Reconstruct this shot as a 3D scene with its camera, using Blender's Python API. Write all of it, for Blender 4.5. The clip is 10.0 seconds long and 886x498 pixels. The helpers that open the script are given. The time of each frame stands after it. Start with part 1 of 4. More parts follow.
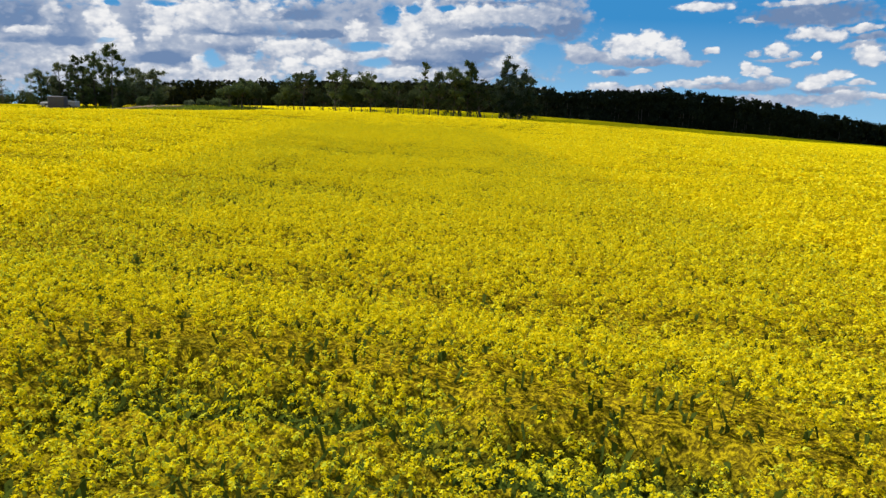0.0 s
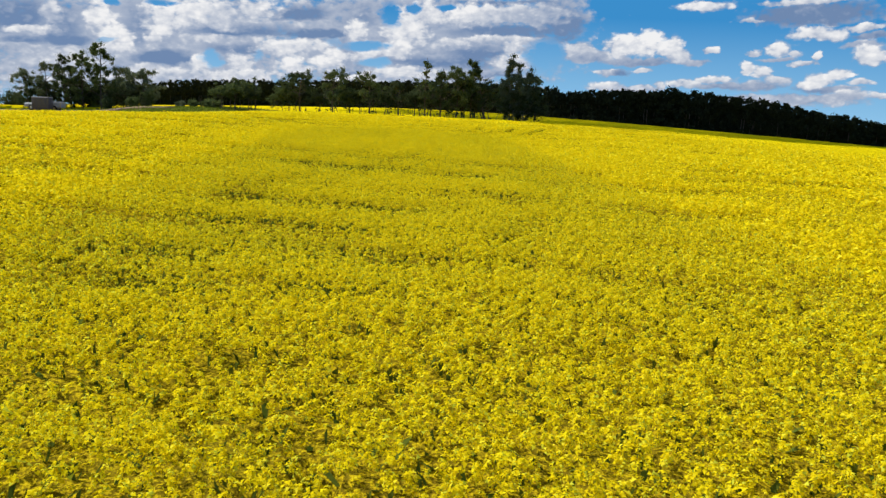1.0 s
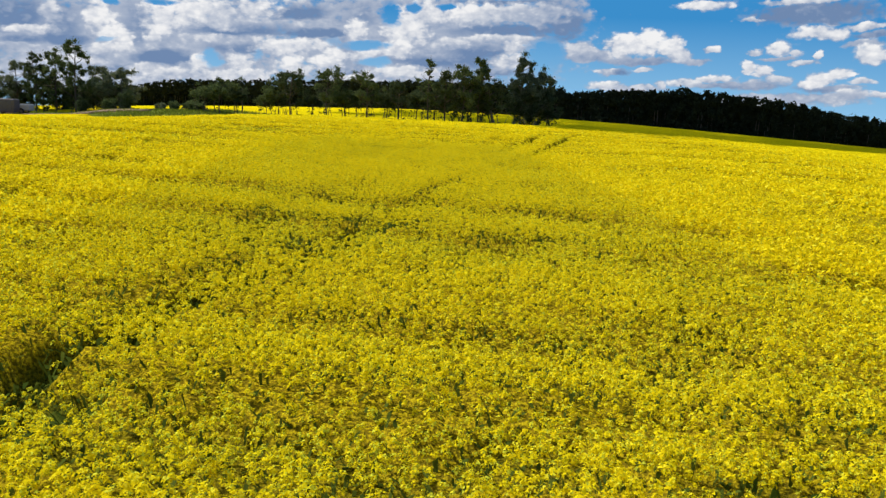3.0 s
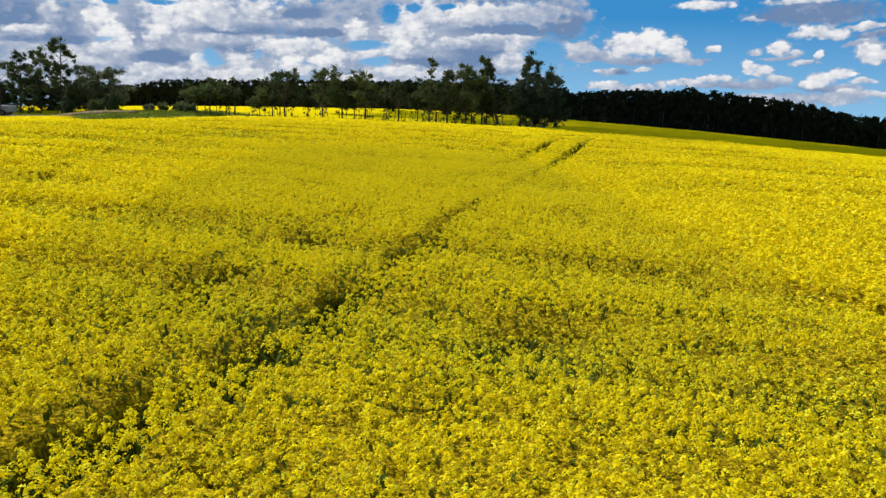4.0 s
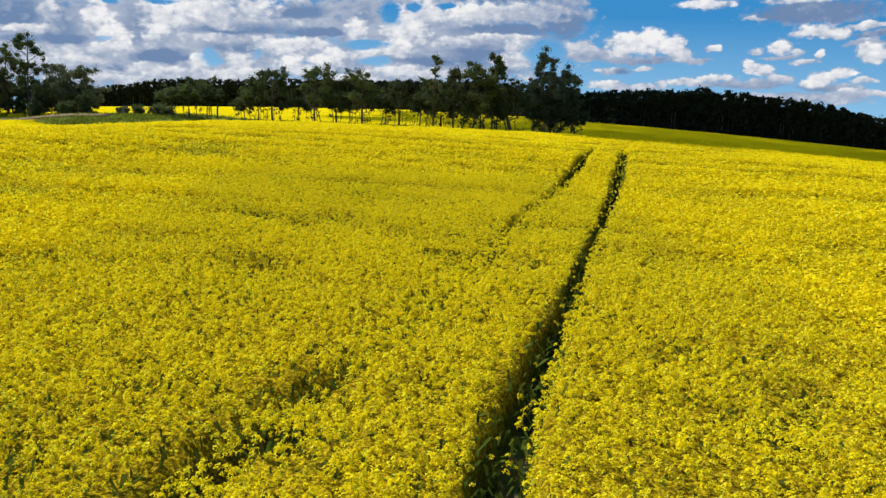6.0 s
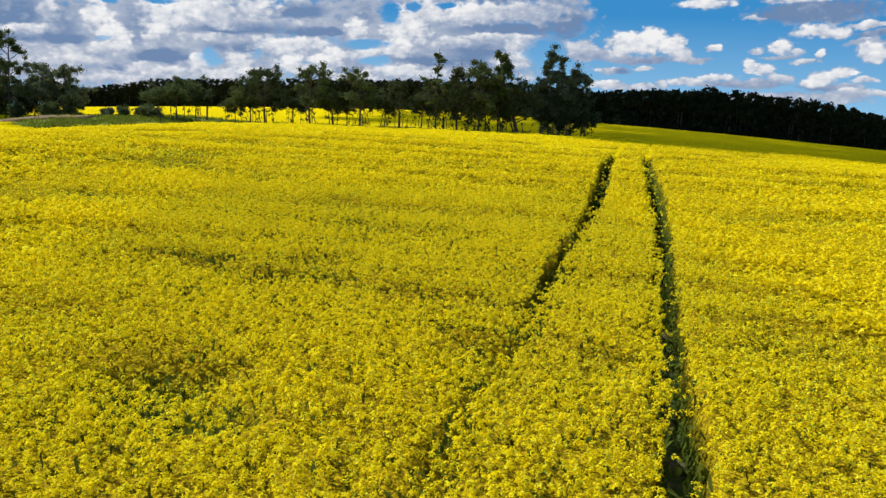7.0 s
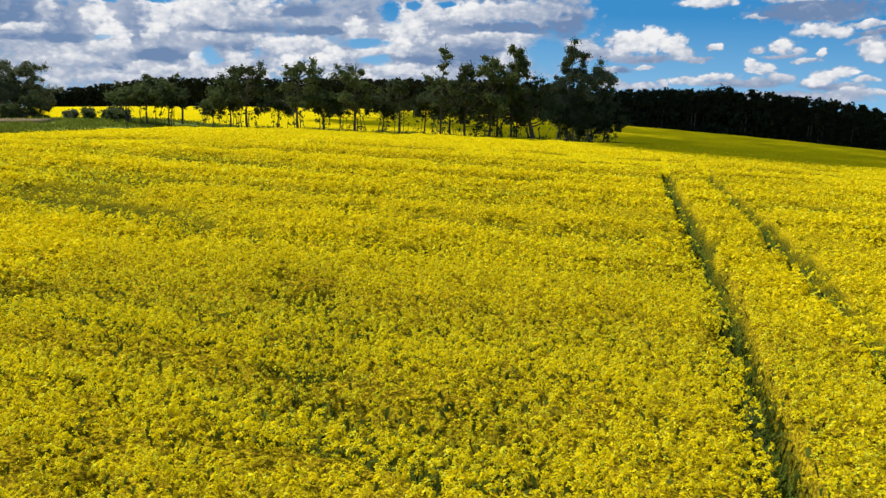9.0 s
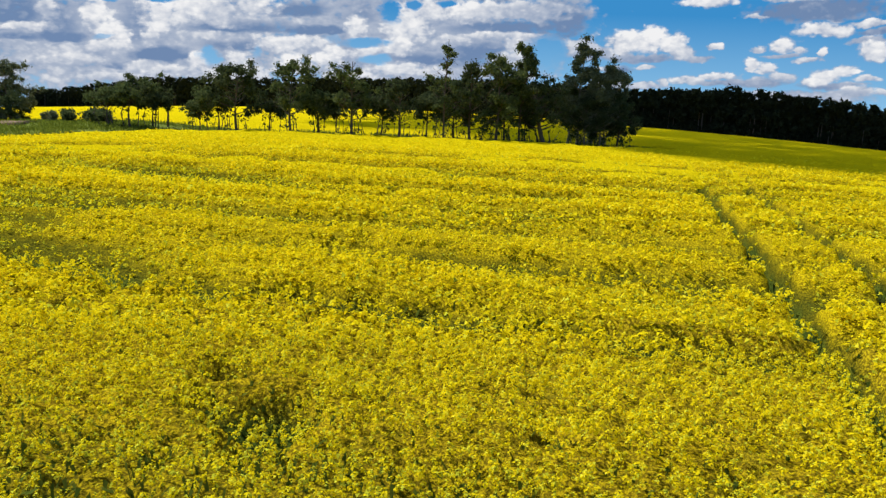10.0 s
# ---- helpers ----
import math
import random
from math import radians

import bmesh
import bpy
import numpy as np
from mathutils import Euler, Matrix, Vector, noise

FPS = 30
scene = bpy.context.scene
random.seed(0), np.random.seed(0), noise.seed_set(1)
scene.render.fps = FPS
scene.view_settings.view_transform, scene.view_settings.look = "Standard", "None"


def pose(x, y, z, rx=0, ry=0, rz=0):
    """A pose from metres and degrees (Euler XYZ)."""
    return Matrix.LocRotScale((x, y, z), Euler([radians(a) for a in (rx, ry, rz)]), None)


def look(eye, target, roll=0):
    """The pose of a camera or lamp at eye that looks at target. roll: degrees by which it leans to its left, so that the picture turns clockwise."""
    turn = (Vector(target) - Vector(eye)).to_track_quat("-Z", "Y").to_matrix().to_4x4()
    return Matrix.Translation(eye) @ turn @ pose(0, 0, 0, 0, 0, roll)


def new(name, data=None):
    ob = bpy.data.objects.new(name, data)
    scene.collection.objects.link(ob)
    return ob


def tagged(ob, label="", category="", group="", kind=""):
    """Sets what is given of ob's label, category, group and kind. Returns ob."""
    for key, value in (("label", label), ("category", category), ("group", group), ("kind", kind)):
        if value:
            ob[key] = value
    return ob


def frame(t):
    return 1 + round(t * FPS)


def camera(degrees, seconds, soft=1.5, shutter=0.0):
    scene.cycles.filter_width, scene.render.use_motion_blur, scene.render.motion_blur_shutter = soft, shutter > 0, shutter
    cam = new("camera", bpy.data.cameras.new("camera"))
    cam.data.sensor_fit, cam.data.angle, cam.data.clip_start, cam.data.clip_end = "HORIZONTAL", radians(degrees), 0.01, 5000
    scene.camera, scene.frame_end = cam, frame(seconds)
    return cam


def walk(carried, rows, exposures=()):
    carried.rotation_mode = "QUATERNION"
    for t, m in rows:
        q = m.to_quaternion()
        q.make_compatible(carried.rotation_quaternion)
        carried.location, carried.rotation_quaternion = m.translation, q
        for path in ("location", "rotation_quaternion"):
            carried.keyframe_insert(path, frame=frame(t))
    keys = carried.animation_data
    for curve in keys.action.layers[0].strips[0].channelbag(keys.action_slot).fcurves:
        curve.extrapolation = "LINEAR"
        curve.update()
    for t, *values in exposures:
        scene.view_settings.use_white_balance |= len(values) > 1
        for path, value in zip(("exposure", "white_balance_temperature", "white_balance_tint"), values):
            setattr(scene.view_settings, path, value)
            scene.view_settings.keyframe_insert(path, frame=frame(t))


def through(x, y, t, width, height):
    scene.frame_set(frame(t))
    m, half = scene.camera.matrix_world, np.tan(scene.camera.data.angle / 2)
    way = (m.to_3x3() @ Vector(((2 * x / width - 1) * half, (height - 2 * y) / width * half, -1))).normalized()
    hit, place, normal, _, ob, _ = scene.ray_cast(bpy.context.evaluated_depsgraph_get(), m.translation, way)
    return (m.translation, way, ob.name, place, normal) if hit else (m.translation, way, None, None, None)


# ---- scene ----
# A drone glides low and straight over a field of canola in flower, towards a line of trees.
cam = camera(57.7, 10.0, soft=1.4)
PATH = [
    (0, look((0.153, -0.986, 2.812), (0.183, 8.848, 0.998), 2.78)),
    (1, look((-0.158, 4.017, 2.945), (-0.129, 13.850, 1.127), 2.77)),
    (2, look((-0.478, 8.935, 3.085), (-0.449, 18.768, 1.263), 2.76)),
    (3, look((-0.802, 13.807, 3.222), (-0.773, 23.639, 1.397), 2.75)),
    (4, look((-1.128, 18.660, 3.348), (-1.098, 28.491, 1.520), 2.74)),
    (5, look((-1.452, 23.509, 3.460), (-1.422, 33.340, 1.629), 2.73)),
    (6, look((-1.770, 28.358, 3.556), (-1.740, 38.188, 1.722), 2.72)),
    (7, look((-2.080, 33.201, 3.640), (-2.050, 43.030, 1.802), 2.71)),
    (8, look((-2.378, 38.019, 3.715), (-2.348, 47.848, 1.872), 2.71)),
    (9, look((-2.661, 42.783, 3.789), (-2.632, 52.611, 1.941), 2.71)),
    (10, look((-2.925, 47.453, 3.875), (-2.898, 57.280, 2.021), 2.72)),
]
walk(cam, PATH, exposures=[(0, 0.0), (10, 0.0)])

# ---- light ----
SUN_EL, SUN_AZ = 54.0, -72.0     # degrees; azimuth from straight ahead (+y), to the right
sun = new("sun", bpy.data.lights.new("sun", "SUN"))
sun.data.energy, sun.data.angle, sun.data.color = 5.0, radians(0.5), (1.0, 0.95, 0.86)
to_sun = Vector((math.sin(radians(SUN_AZ)) * math.cos(radians(SUN_EL)), math.cos(radians(SUN_AZ)) * math.cos(radians(SUN_EL)), math.sin(radians(SUN_EL))))
sun.matrix_world = look(to_sun * 200, (0, 0, 0))
world = bpy.data.worlds.new("world")
world.use_nodes = True
scene.world = world
sky = world.node_tree.nodes.new("ShaderNodeTexSky")
sky.sky_type, sky.sun_disc, sky.sun_elevation, sky.sun_rotation = "NISHITA", False, radians(SUN_EL), radians(SUN_AZ)
world.node_tree.links.new(sky.outputs[0], world.node_tree.nodes["Background"].inputs[0])
world.node_tree.nodes["Background"].inputs[1].default_value = 0.15


# ---- node and mesh helpers ----
class Nodes:
    """A short hand for node trees: each call adds a node and gives back its output."""

    def __init__(self, name):
        self.material = bpy.data.materials.new(name)
        self.material.use_nodes = True
        self.tree = self.material.node_tree
        self.tree.nodes.clear()
        self.out = self.tree.nodes.new("ShaderNodeOutputMaterial")

    def put(self, socket, value):
        if isinstance(value, bpy.types.NodeSocket):
            self.tree.links.new(value, socket)
        elif isinstance(value, tuple) and len(value) == 3 and socket.type == "RGBA":
            socket.default_value = (*value, 1)
        else:
            socket.default_value = value

    def node(self, kind, **inputs):
        n = self.tree.nodes.new("ShaderNode" + kind)
        for key, value in inputs.items():
            self.put(n.inputs[key.replace("_", " ")], value)
        return n

    def math(self, op, a, b=0.0, c=0.0, clamp=False):
        n = self.tree.nodes.new("ShaderNodeMath")
        n.operation, n.use_clamp = op, clamp
        for socket, value in zip(n.inputs, (a, b, c)):
            self.put(socket, value)
        return n.outputs[0]

    def vec(self, op, a, b=(0, 0, 0), c=(0, 0, 0)):
        n = self.tree.nodes.new("ShaderNodeVectorMath")
        n.operation = op
        for socket, value in zip(n.inputs, (a, b, c)):
            self.put(socket, value)
        return n.outputs[1 if op == "DOT_PRODUCT" else 0]

    def place(self):
        return self.node("NewGeometry").outputs["Position"]

    def island(self):
        return self.node("NewGeometry").outputs["Random Per Island"]

    def noise(self, vector, scale, detail=4.0, rough=0.55, color=False):
        n = self.node("TexNoise", Vector=vector, Scale=scale, Detail=detail, Roughness=rough)
        return n.outputs["Color" if color else "Fac"]

    def span(self, value, a, b, to_a=0.0, to_b=1.0, smooth=True):
        n = self.tree.nodes.new("ShaderNodeMapRange")
        n.interpolation_type = "SMOOTHSTEP" if smooth else "LINEAR"
        for socket, v in zip(n.inputs, (value, a, b, to_a, to_b)):
            self.put(socket, v)
        return n.outputs[0]

    def mix(self, fac, a, b):
        n = self.tree.nodes.new("ShaderNodeMix")
        n.data_type = "RGBA"
        for socket, v in ((n.inputs[0], fac), (n.inputs[6], a), (n.inputs[7], b)):
            self.put(socket, v)
        return n.outputs[2]

    def bump(self, height, strength=0.5, distance=0.05):
        return self.node("Bump", Height=height, Strength=strength, Distance=distance).outputs[0]

    def done(self, shader):
        self.tree.links.new(shader, self.out.inputs[0])
        return self.material

    def surface(self, color, rough=0.8, metal=0.0, normal=None, spec=0.3):
        n = self.node("BsdfPrincipled", Base_Color=color, Roughness=rough, Metallic=metal)
        n.inputs["Specular IOR Level"].default_value = spec
        if normal is not None:
            self.put(n.inputs["Normal"], normal)
        return self.done(n.outputs[0])

    def thin(self, color, through, share):
        """Leaves and petals: part of the light is thrown back, part passes through."""
        a = self.node("BsdfDiffuse", Color=color).outputs[0]
        b = self.node("BsdfTranslucent", Color=through).outputs[0]
        m = self.node("MixShader", Fac=share)
        self.put(m.inputs[1], a)
        self.put(m.inputs[2], b)
        return self.done(m.outputs[0])


def mesh_of(name, verts, faces, material):
    """A mesh from arrays of corners and of faces that all have the same number of corners."""
    verts, faces = np.asarray(verts, np.float32), np.asarray(faces, np.int32)
    me = bpy.data.meshes.new(name)
    me.vertices.add(len(verts))
    me.vertices.foreach_set("co", verts.ravel())
    me.loops.add(faces.size)
    me.loops.foreach_set("vertex_index", faces.ravel())
    me.polygons.add(len(faces))
    me.polygons.foreach_set("loop_start", np.arange(0, faces.size, faces.shape[1], dtype=np.int32))
    me.update(calc_edges=True)
    me.materials.append(material)
    return me


def smooth(me):
    me.polygons.foreach_set("use_smooth", np.ones(len(me.polygons), bool))
    return me


def part(name, me, parent, label=""):
    ob = new(name, me)
    ob.parent = parent
    return tagged(ob, label)


def thing(name, place, label, category, group="", kind=""):
    ob = new(name)
    ob.location = place
    return tagged(ob, label, category, group, kind)


def bm_mesh(name, bm, material):
    me = bpy.data.meshes.new(name)
    bm.to_mesh(me)
    bm.free()
    me.materials.append(material)
    return me


def lattice(x, y, seed):
    """Smooth random values over the plane, 0 to 1."""
    table = np.random.RandomState(seed).rand(256, 256)
    i, j = np.floor(x).astype(int), np.floor(y).astype(int)
    u, v = x - i, y - j
    u, v = u * u * (3 - 2 * u), v * v * (3 - 2 * v)
    a, b = table[i % 256, j % 256], table[(i + 1) % 256, j % 256]
    c, d = table[i % 256, (j + 1) % 256], table[(i + 1) % 256, (j + 1) % 256]
    return (a * (1 - u) + b * u) * (1 - v) + (c * (1 - u) + d * u) * v


def rough_noise(x, y, seed, octaves=3):
    total, weight = 0, 0
    for k in range(octaves):
        total, weight = total + lattice(x * 2**k, y * 2**k, seed + k) * 0.5**k, weight + 0.5**k
    return total / weight


# ---- the lie of the land ----
def land(x, y):
    """Height of the soil: a broad back that falls away to both sides and behind."""
    x, y = np.asarray(x, float), np.asarray(y, float)
    right, left = np.clip(x - 4, 0, 150), np.clip(-x - 4, 0, 150)
    g = -0.003 * np.clip(y - 35, 0, 600) - 0.005 * np.clip(y - 120, 0, 300)
    g = g - 0.0004 * right**2 - 0.00022 * left**2
    west, far = np.clip((-12 - x) / 48, 0, 1), np.clip((y - 55) / 45, 0, 1)
    west, far = west * west * (3 - 2 * west), far * far * (3 - 2 * far)
    g = g - 1.9 * west * far * (1 - 0.6 * np.clip((y - 104) / 10, 0, 1))
    g = g - 0.03 * np.clip(x - 154, 0, 3000) - 0.03 * np.clip(-170 - x, 0, 3000) - 0.03 * np.clip(y - 392, 0, 3000)
    return g + 0.10 * (rough_noise(x / 14, y / 14, 5, 2) - 0.5) * np.clip((60 - y) / 30, 0.3, 1)


# wheel tracks: a pair of ruts that cross the field at a slant
def rut_gap(x, y):
    """Distance from the nearer of the two ruts, in metres, and how open they are there."""
    bend = 0.0013 * np.clip(y - 84, 0, 60) ** 2
    right = 1.36 + 0.235 * (y - 45) - 0.10 * np.sin((y - 20) / 6.5) + bend - 0.055 * np.clip(30.5 - y, 0, 9)
    wobble = 0.16 * (lattice(y / 1.3, y * 0 + 3.0, 21) - 0.5)
    swing_a = np.interp(y, (51, 56, 60, 66, 75), (0, 0.13, 0.22, 0.28, 0.12))
    swing = np.interp(y, (48, 51, 55, 60, 66, 75), (0, 0.12, 0.20, 0.22, 0.24, 0.10))
    a, b = (x - right - swing_a + wobble) * 0.973, (x - right + 2.03 + 0.30 * np.clip((40 - y) / 4, 0, 1) - swing - wobble * 0.6) * 0.973
    start = np.clip((y - 19.5) / 3, 0, 1)
    open_a = start * np.clip(0.75 + 0.8 * lattice(y / 2.2, y * 0, 22), 0, 1)
    open_b = np.interp(y, (24, 28, 30, 34, 36, 39, 41.5, 44, 45.5, 90), (0, 0.3, 0.95, 0.95, 0.5, 0.45, 0.3, 0.4, 1.0, 1.0)) * np.clip(np.where(y > 46, 0.85, 0.65) + 0.7 * lattice(y / 3.0, y * 0 + 9, 23), 0, 1)
    a = a / (1 + 0.22 * np.clip((y - 42) / 6, 0, 1) + 0.3 * np.clip((37 - y) / 4, 0, 1))
    b = b / (1 + 0.14 * np.clip((y - 46) / 4, 0, 1))
    near_a = np.abs(a) < np.abs(b)
    fade = 1 - 0.65 * np.clip((y - 76) / 12, 0, 1)
    open_a, open_b = open_a * fade, open_b * fade
    return np.minimum(np.abs(a), np.abs(b)), np.where(near_a, open_a, open_b)


# thin stretches of the crop: x, y, half length, half width, how thin
THIN_NEAR = [(-1.3, 5.0, 2.2, 0.4, 0.9), (1.3, 4.0, 1.5, 0.35, 1.0), (-5.5, 12.5, 2.2, 0.4, 0.5), (-4.3, 20.5, 0.6, 0.4, 1.0), (2.6, 23.1, 0.6, 0.3, 0.7),
             (-1.1, 14.2, 1.5, 0.4, 0.4), (2.7, 19.1, 2.5, 0.3, 0.4), (0.0, 19.5, 1.0, 0.4, 0.4), (1.4, 18.1, 0.8, 0.4, 0.5),
             (0.0, 27.8, 1.1, 0.6, 0.85), (-2.9, 26.2, 1.2, 0.3, 0.5), (-2.8, 35.6, 0.5, 0.3, 0.6), (-7.0, 46.7, 1.9, 0.4, 0.9)]
THIN_FAR = [(-4.6, 45.7, 1.8, 0.38, 1.0), (-2.2, 44.6, 1.7, 0.38, 1.0), (-1.6, 42.1, 0.6, 0.35, 0.7), (-4.8, 40.9, 1.2, 0.5, 0.8), (-9.7, 54.6, 4.0, 0.5, 0.8),
            (-4.7, 55.5, 0.7, 0.4, 1.0), (-4.1, 47.1, 0.9, 0.4, 0.7), (-3.0, 50.0, 2.2, 0.38, 0.8), (-5.6, 53.3, 0.8, 0.35, 0.9),
            (-4.5, 59.9, 6.5, 0.45, 1.0), (0.9, 58.3, 2.6, 0.45, 1.0), (-9.8, 61.6, 2.4, 0.5, 0.95), (-4.1, 52.3, 0.8, 0.35, 0.7), (-6.2, 67.0, 3.4, 0.6, 0.9), (-1.0, 70.0, 3.4, 0.6, 0.9)]
THIN_BANDS = [(-10.5, 62.0, 3.0, 0.5, 0.8), (3.5, 64.0, 2.0, 0.4, 0.7), (-12.0, 68.5, 5.0, 0.7, 0.8), (-3.0, 74.5, 6.0, 0.8, 0.8), (-14.0, 78.0, 7.0, 0.9, 0.8),
              (2.0, 80.0, 4.0, 0.8, 0.7), (-16.0, 60.0, 3.0, 0.5, 0.7), (-8.0, 84.0, 8.0, 1.0, 0.7), (9.0, 62.0, 3.0, 0.4, 0.6), (-6.0, 90.0, 9.0, 1.0, 0.6)]


def thinness(x, y):
    """0 where the crop stands full, 1 where it is thin and short. The bands run across the wheel tracks."""
    along, across = x * 0.97 - y * 0.23, x * 0.23 + y * 0.97
    band = rough_noise(along / 7.0, across / 1.1, 31, 3)
    t = np.clip((band - 0.52) * 3.6, 0, 0.62) * (0.72 + 0.28 * np.clip((y - 46) / 8, 0, 1))
    long_band = rough_noise(along / 15.0, across / 1.9, 37, 2)
    t = np.maximum(t, np.clip((long_band - 0.54) * 5.0, 0, 0.70) * np.clip((y - 50) / 8, 0, 1))
    spot = rough_noise(x / 0.9, y / 0.9, 41, 2)
    t = np.maximum(t, np.clip((spot - 0.72) * 4, 0, 0.8))
    for px, py, ln, wd, deep in THIN_NEAR + THIN_FAR + THIN_BANDS:
        da, dc = (x - px) * 0.97 - (y - py) * 0.23, (x - px) * 0.23 + (y - py) * 0.97
        dc = dc + 0.35 * (lattice(along / 0.9, across * 0 + px, 51) - 0.5)
        t = np.maximum(t, deep * np.clip(1.6 - 1.6 * ((da / ln) ** 2 + (dc / (1.5 * wd)) ** 2), 0, 1))
    return t


def nearest(x, y):
    """About how near the camera comes to a place that it can see, in metres."""
    side = np.abs(x - 0.15 + 0.063 * (y - 3)) - 0.3
    d = np.maximum(np.maximum(side / 0.55, y - 47.5), 3.5)
    return np.where(side > 0.58 * (y + 2.2), 70.0, d)      # beside and behind the start: never in view


# ---- materials ----
def petal_material():
    n = Nodes("canola_petals")
    r = n.island()
    patch = n.noise(n.place(), 0.35, 3)
    c = n.mix(r, (0.73, 0.57, 0.005), (0.92, 0.79, 0.012))
    c = n.mix(n.span(patch, 0.35, 0.7, 0.0, 0.40), c, (0.78, 0.66, 0.010))
    c = n.mix(n.span(r, 0.86, 0.92, 0.0, 0.7), c, (0.92, 0.84, 0.05))
    return n.thin(c, c, 0.42)


def bud_material():
    n = Nodes("canola_buds")
    c = n.mix(n.island(), (0.34, 0.36, 0.02), (0.70, 0.71, 0.05))
    return n.thin(c, c, 0.3)


def shaded_flower_material():
    n = Nodes("canola_shaded_flowers")
    # ochre stands for the shade on the underside of a flower head
    c = n.mix(n.island(), (0.22, 0.19, 0.008), (0.46, 0.37, 0.012))
    return n.thin(c, c, 0.3)


def leaf_material(name, a, b, share=0.3, scale=0.5):
    n = Nodes(name)
    c = n.mix(n.island(), a, b)
    c = n.mix(n.span(n.noise(n.place(), scale, 3), 0.35, 0.65, 0.0, 0.5), c, tuple(0.6 * v for v in b))
    return n.thin(c, c, share)


def soil_material():
    n = Nodes("soil")
    p = n.place()
    coarse, fine = n.noise(p, 0.8, 5), n.noise(p, 14.0, 6, 0.65)
    c = n.mix(coarse, (0.11, 0.075, 0.042), (0.20, 0.145, 0.085))
    c = n.mix(n.span(fine, 0.4, 0.7), c, (0.10, 0.075, 0.045))
    c = n.mix(n.span(n.noise(p, 2.3, 4), 0.36, 0.50), c, (0.045, 0.075, 0.016))
    return n.surface(c, 0.95, normal=n.bump(fine, 0.8, 0.04))


def understory_material(name, low, high):
    """Lower flowers and pods between the tallest heads: ochre and olive, with the gaps' shade in the colour, speckled
    at the size of single flowers.
    """
    n = Nodes(name)
    p = n.place()
    speck, blot = n.noise(p, 26.0, 3, 0.6), n.noise(p, 1.6, 4)
    c = n.mix(n.span(speck, 0.42, 0.62), low, high)
    c = n.mix(n.span(blot, 0.52, 0.72, 0.0, 0.5), c, (0.16, 0.145, 0.009))
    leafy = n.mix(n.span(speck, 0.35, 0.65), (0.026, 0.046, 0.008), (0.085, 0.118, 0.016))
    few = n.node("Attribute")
    few.attribute_name = "sparse_or_rut_shade"
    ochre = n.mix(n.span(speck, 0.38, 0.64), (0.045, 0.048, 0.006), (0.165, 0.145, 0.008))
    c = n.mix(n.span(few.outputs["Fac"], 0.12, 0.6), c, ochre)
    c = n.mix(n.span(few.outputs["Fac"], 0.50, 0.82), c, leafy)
    c = n.mix(n.span(few.outputs["Fac"], 0.86, 0.99), c, n.mix(speck, (0.014, 0.022, 0.006), (0.040, 0.046, 0.014)))      # trodden weeds and soil, painted near black for the shade in the ruts
    return n.surface(c, 0.9, normal=n.bump(speck, 1.0, 0.05), spec=0.0)


def canopy_material():
    """The flowering top of the crop where single plants can no longer be told apart."""
    n = Nodes("canola_canopy")
    p = n.place()
    q = n.vec("MULTIPLY", p, (1.0, 2.2, 1.0))
    fine, wide = n.noise(q, 3.0, 6, 0.7), n.noise(n.vec("MULTIPLY", p, (0.10, 0.55, 1.0)), 0.5, 4)
    c = n.mix(n.span(fine, 0.3, 0.7), (0.56, 0.43, 0.003), (0.79, 0.65, 0.006))
    c = n.mix(n.span(wide, 0.55, 0.75, 0.0, 0.45), c, (0.42, 0.34, 0.006))
    return n.surface(c, 0.9, normal=n.bump(fine, 1.0, 0.25), spec=0.0)


def grass_sheet_material():
    n = Nodes("verge_grass")
    p = n.place()
    c = n.mix(n.noise(p, 0.5, 4), (0.105, 0.145, 0.014), (0.20, 0.235, 0.028))
    c = n.mix(n.span(n.noise(p, 5.0, 5), 0.4, 0.7, 0, 0.6), c, (0.05, 0.09, 0.015))
    return n.surface(c, 0.95, normal=n.bump(n.noise(p, 9.0, 5), 1.0, 0.15), spec=0.1)


def bark_material(name, a, b):
    n = Nodes(name)
    p = n.place()
    q = n.vec("MULTIPLY", p, (6.0, 6.0, 1.2))
    g = n.noise(q, 1.6, 5, 0.7)
    return n.surface(n.mix(g, a, b), 0.9, normal=n.bump(g, 0.8, 0.03), spec=0.1)


def plain(name, color, rough=0.6, metal=0.0, grain=0.12, scale=6.0):
    n = Nodes(name)
    p = n.place()
    g = n.noise(p, scale, 4)
    c = n.mix(n.span(g, 0.3, 0.7, 0.0, 1.0), color, tuple(v * (1 - grain) for v in color))
    return n.surface(c, rough, metal)


PETAL, BUD, SHADED, SOIL, CANOPY, VERGE = petal_material(), bud_material(), shaded_flower_material(), soil_material(), canopy_material(), grass_sheet_material()
STALK = leaf_material("canola_leaves", (0.045, 0.080, 0.012), (0.130, 0.165, 0.025), 0.35)
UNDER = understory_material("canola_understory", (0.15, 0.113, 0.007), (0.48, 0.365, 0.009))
# the same lower flowers, brightened in colour for the sheet farther from the path
UNDER_BRIGHT = understory_material("canola_understory_bright", (0.22, 0.168, 0.005), (0.60, 0.465, 0.007))
LEAF = leaf_material("aspen_leaves", (0.056, 0.088, 0.034), (0.145, 0.178, 0.066), 0.42, 0.25)
LEAF_DARK = leaf_material("dark_leaves", (0.040, 0.062, 0.030), (0.098, 0.122, 0.052), 0.40, 0.25)
LEAF_GREY = leaf_material("willow_leaves", (0.10, 0.125, 0.068), (0.215, 0.24, 0.13), 0.3, 0.25)
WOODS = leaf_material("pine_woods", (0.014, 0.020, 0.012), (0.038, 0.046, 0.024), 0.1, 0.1)
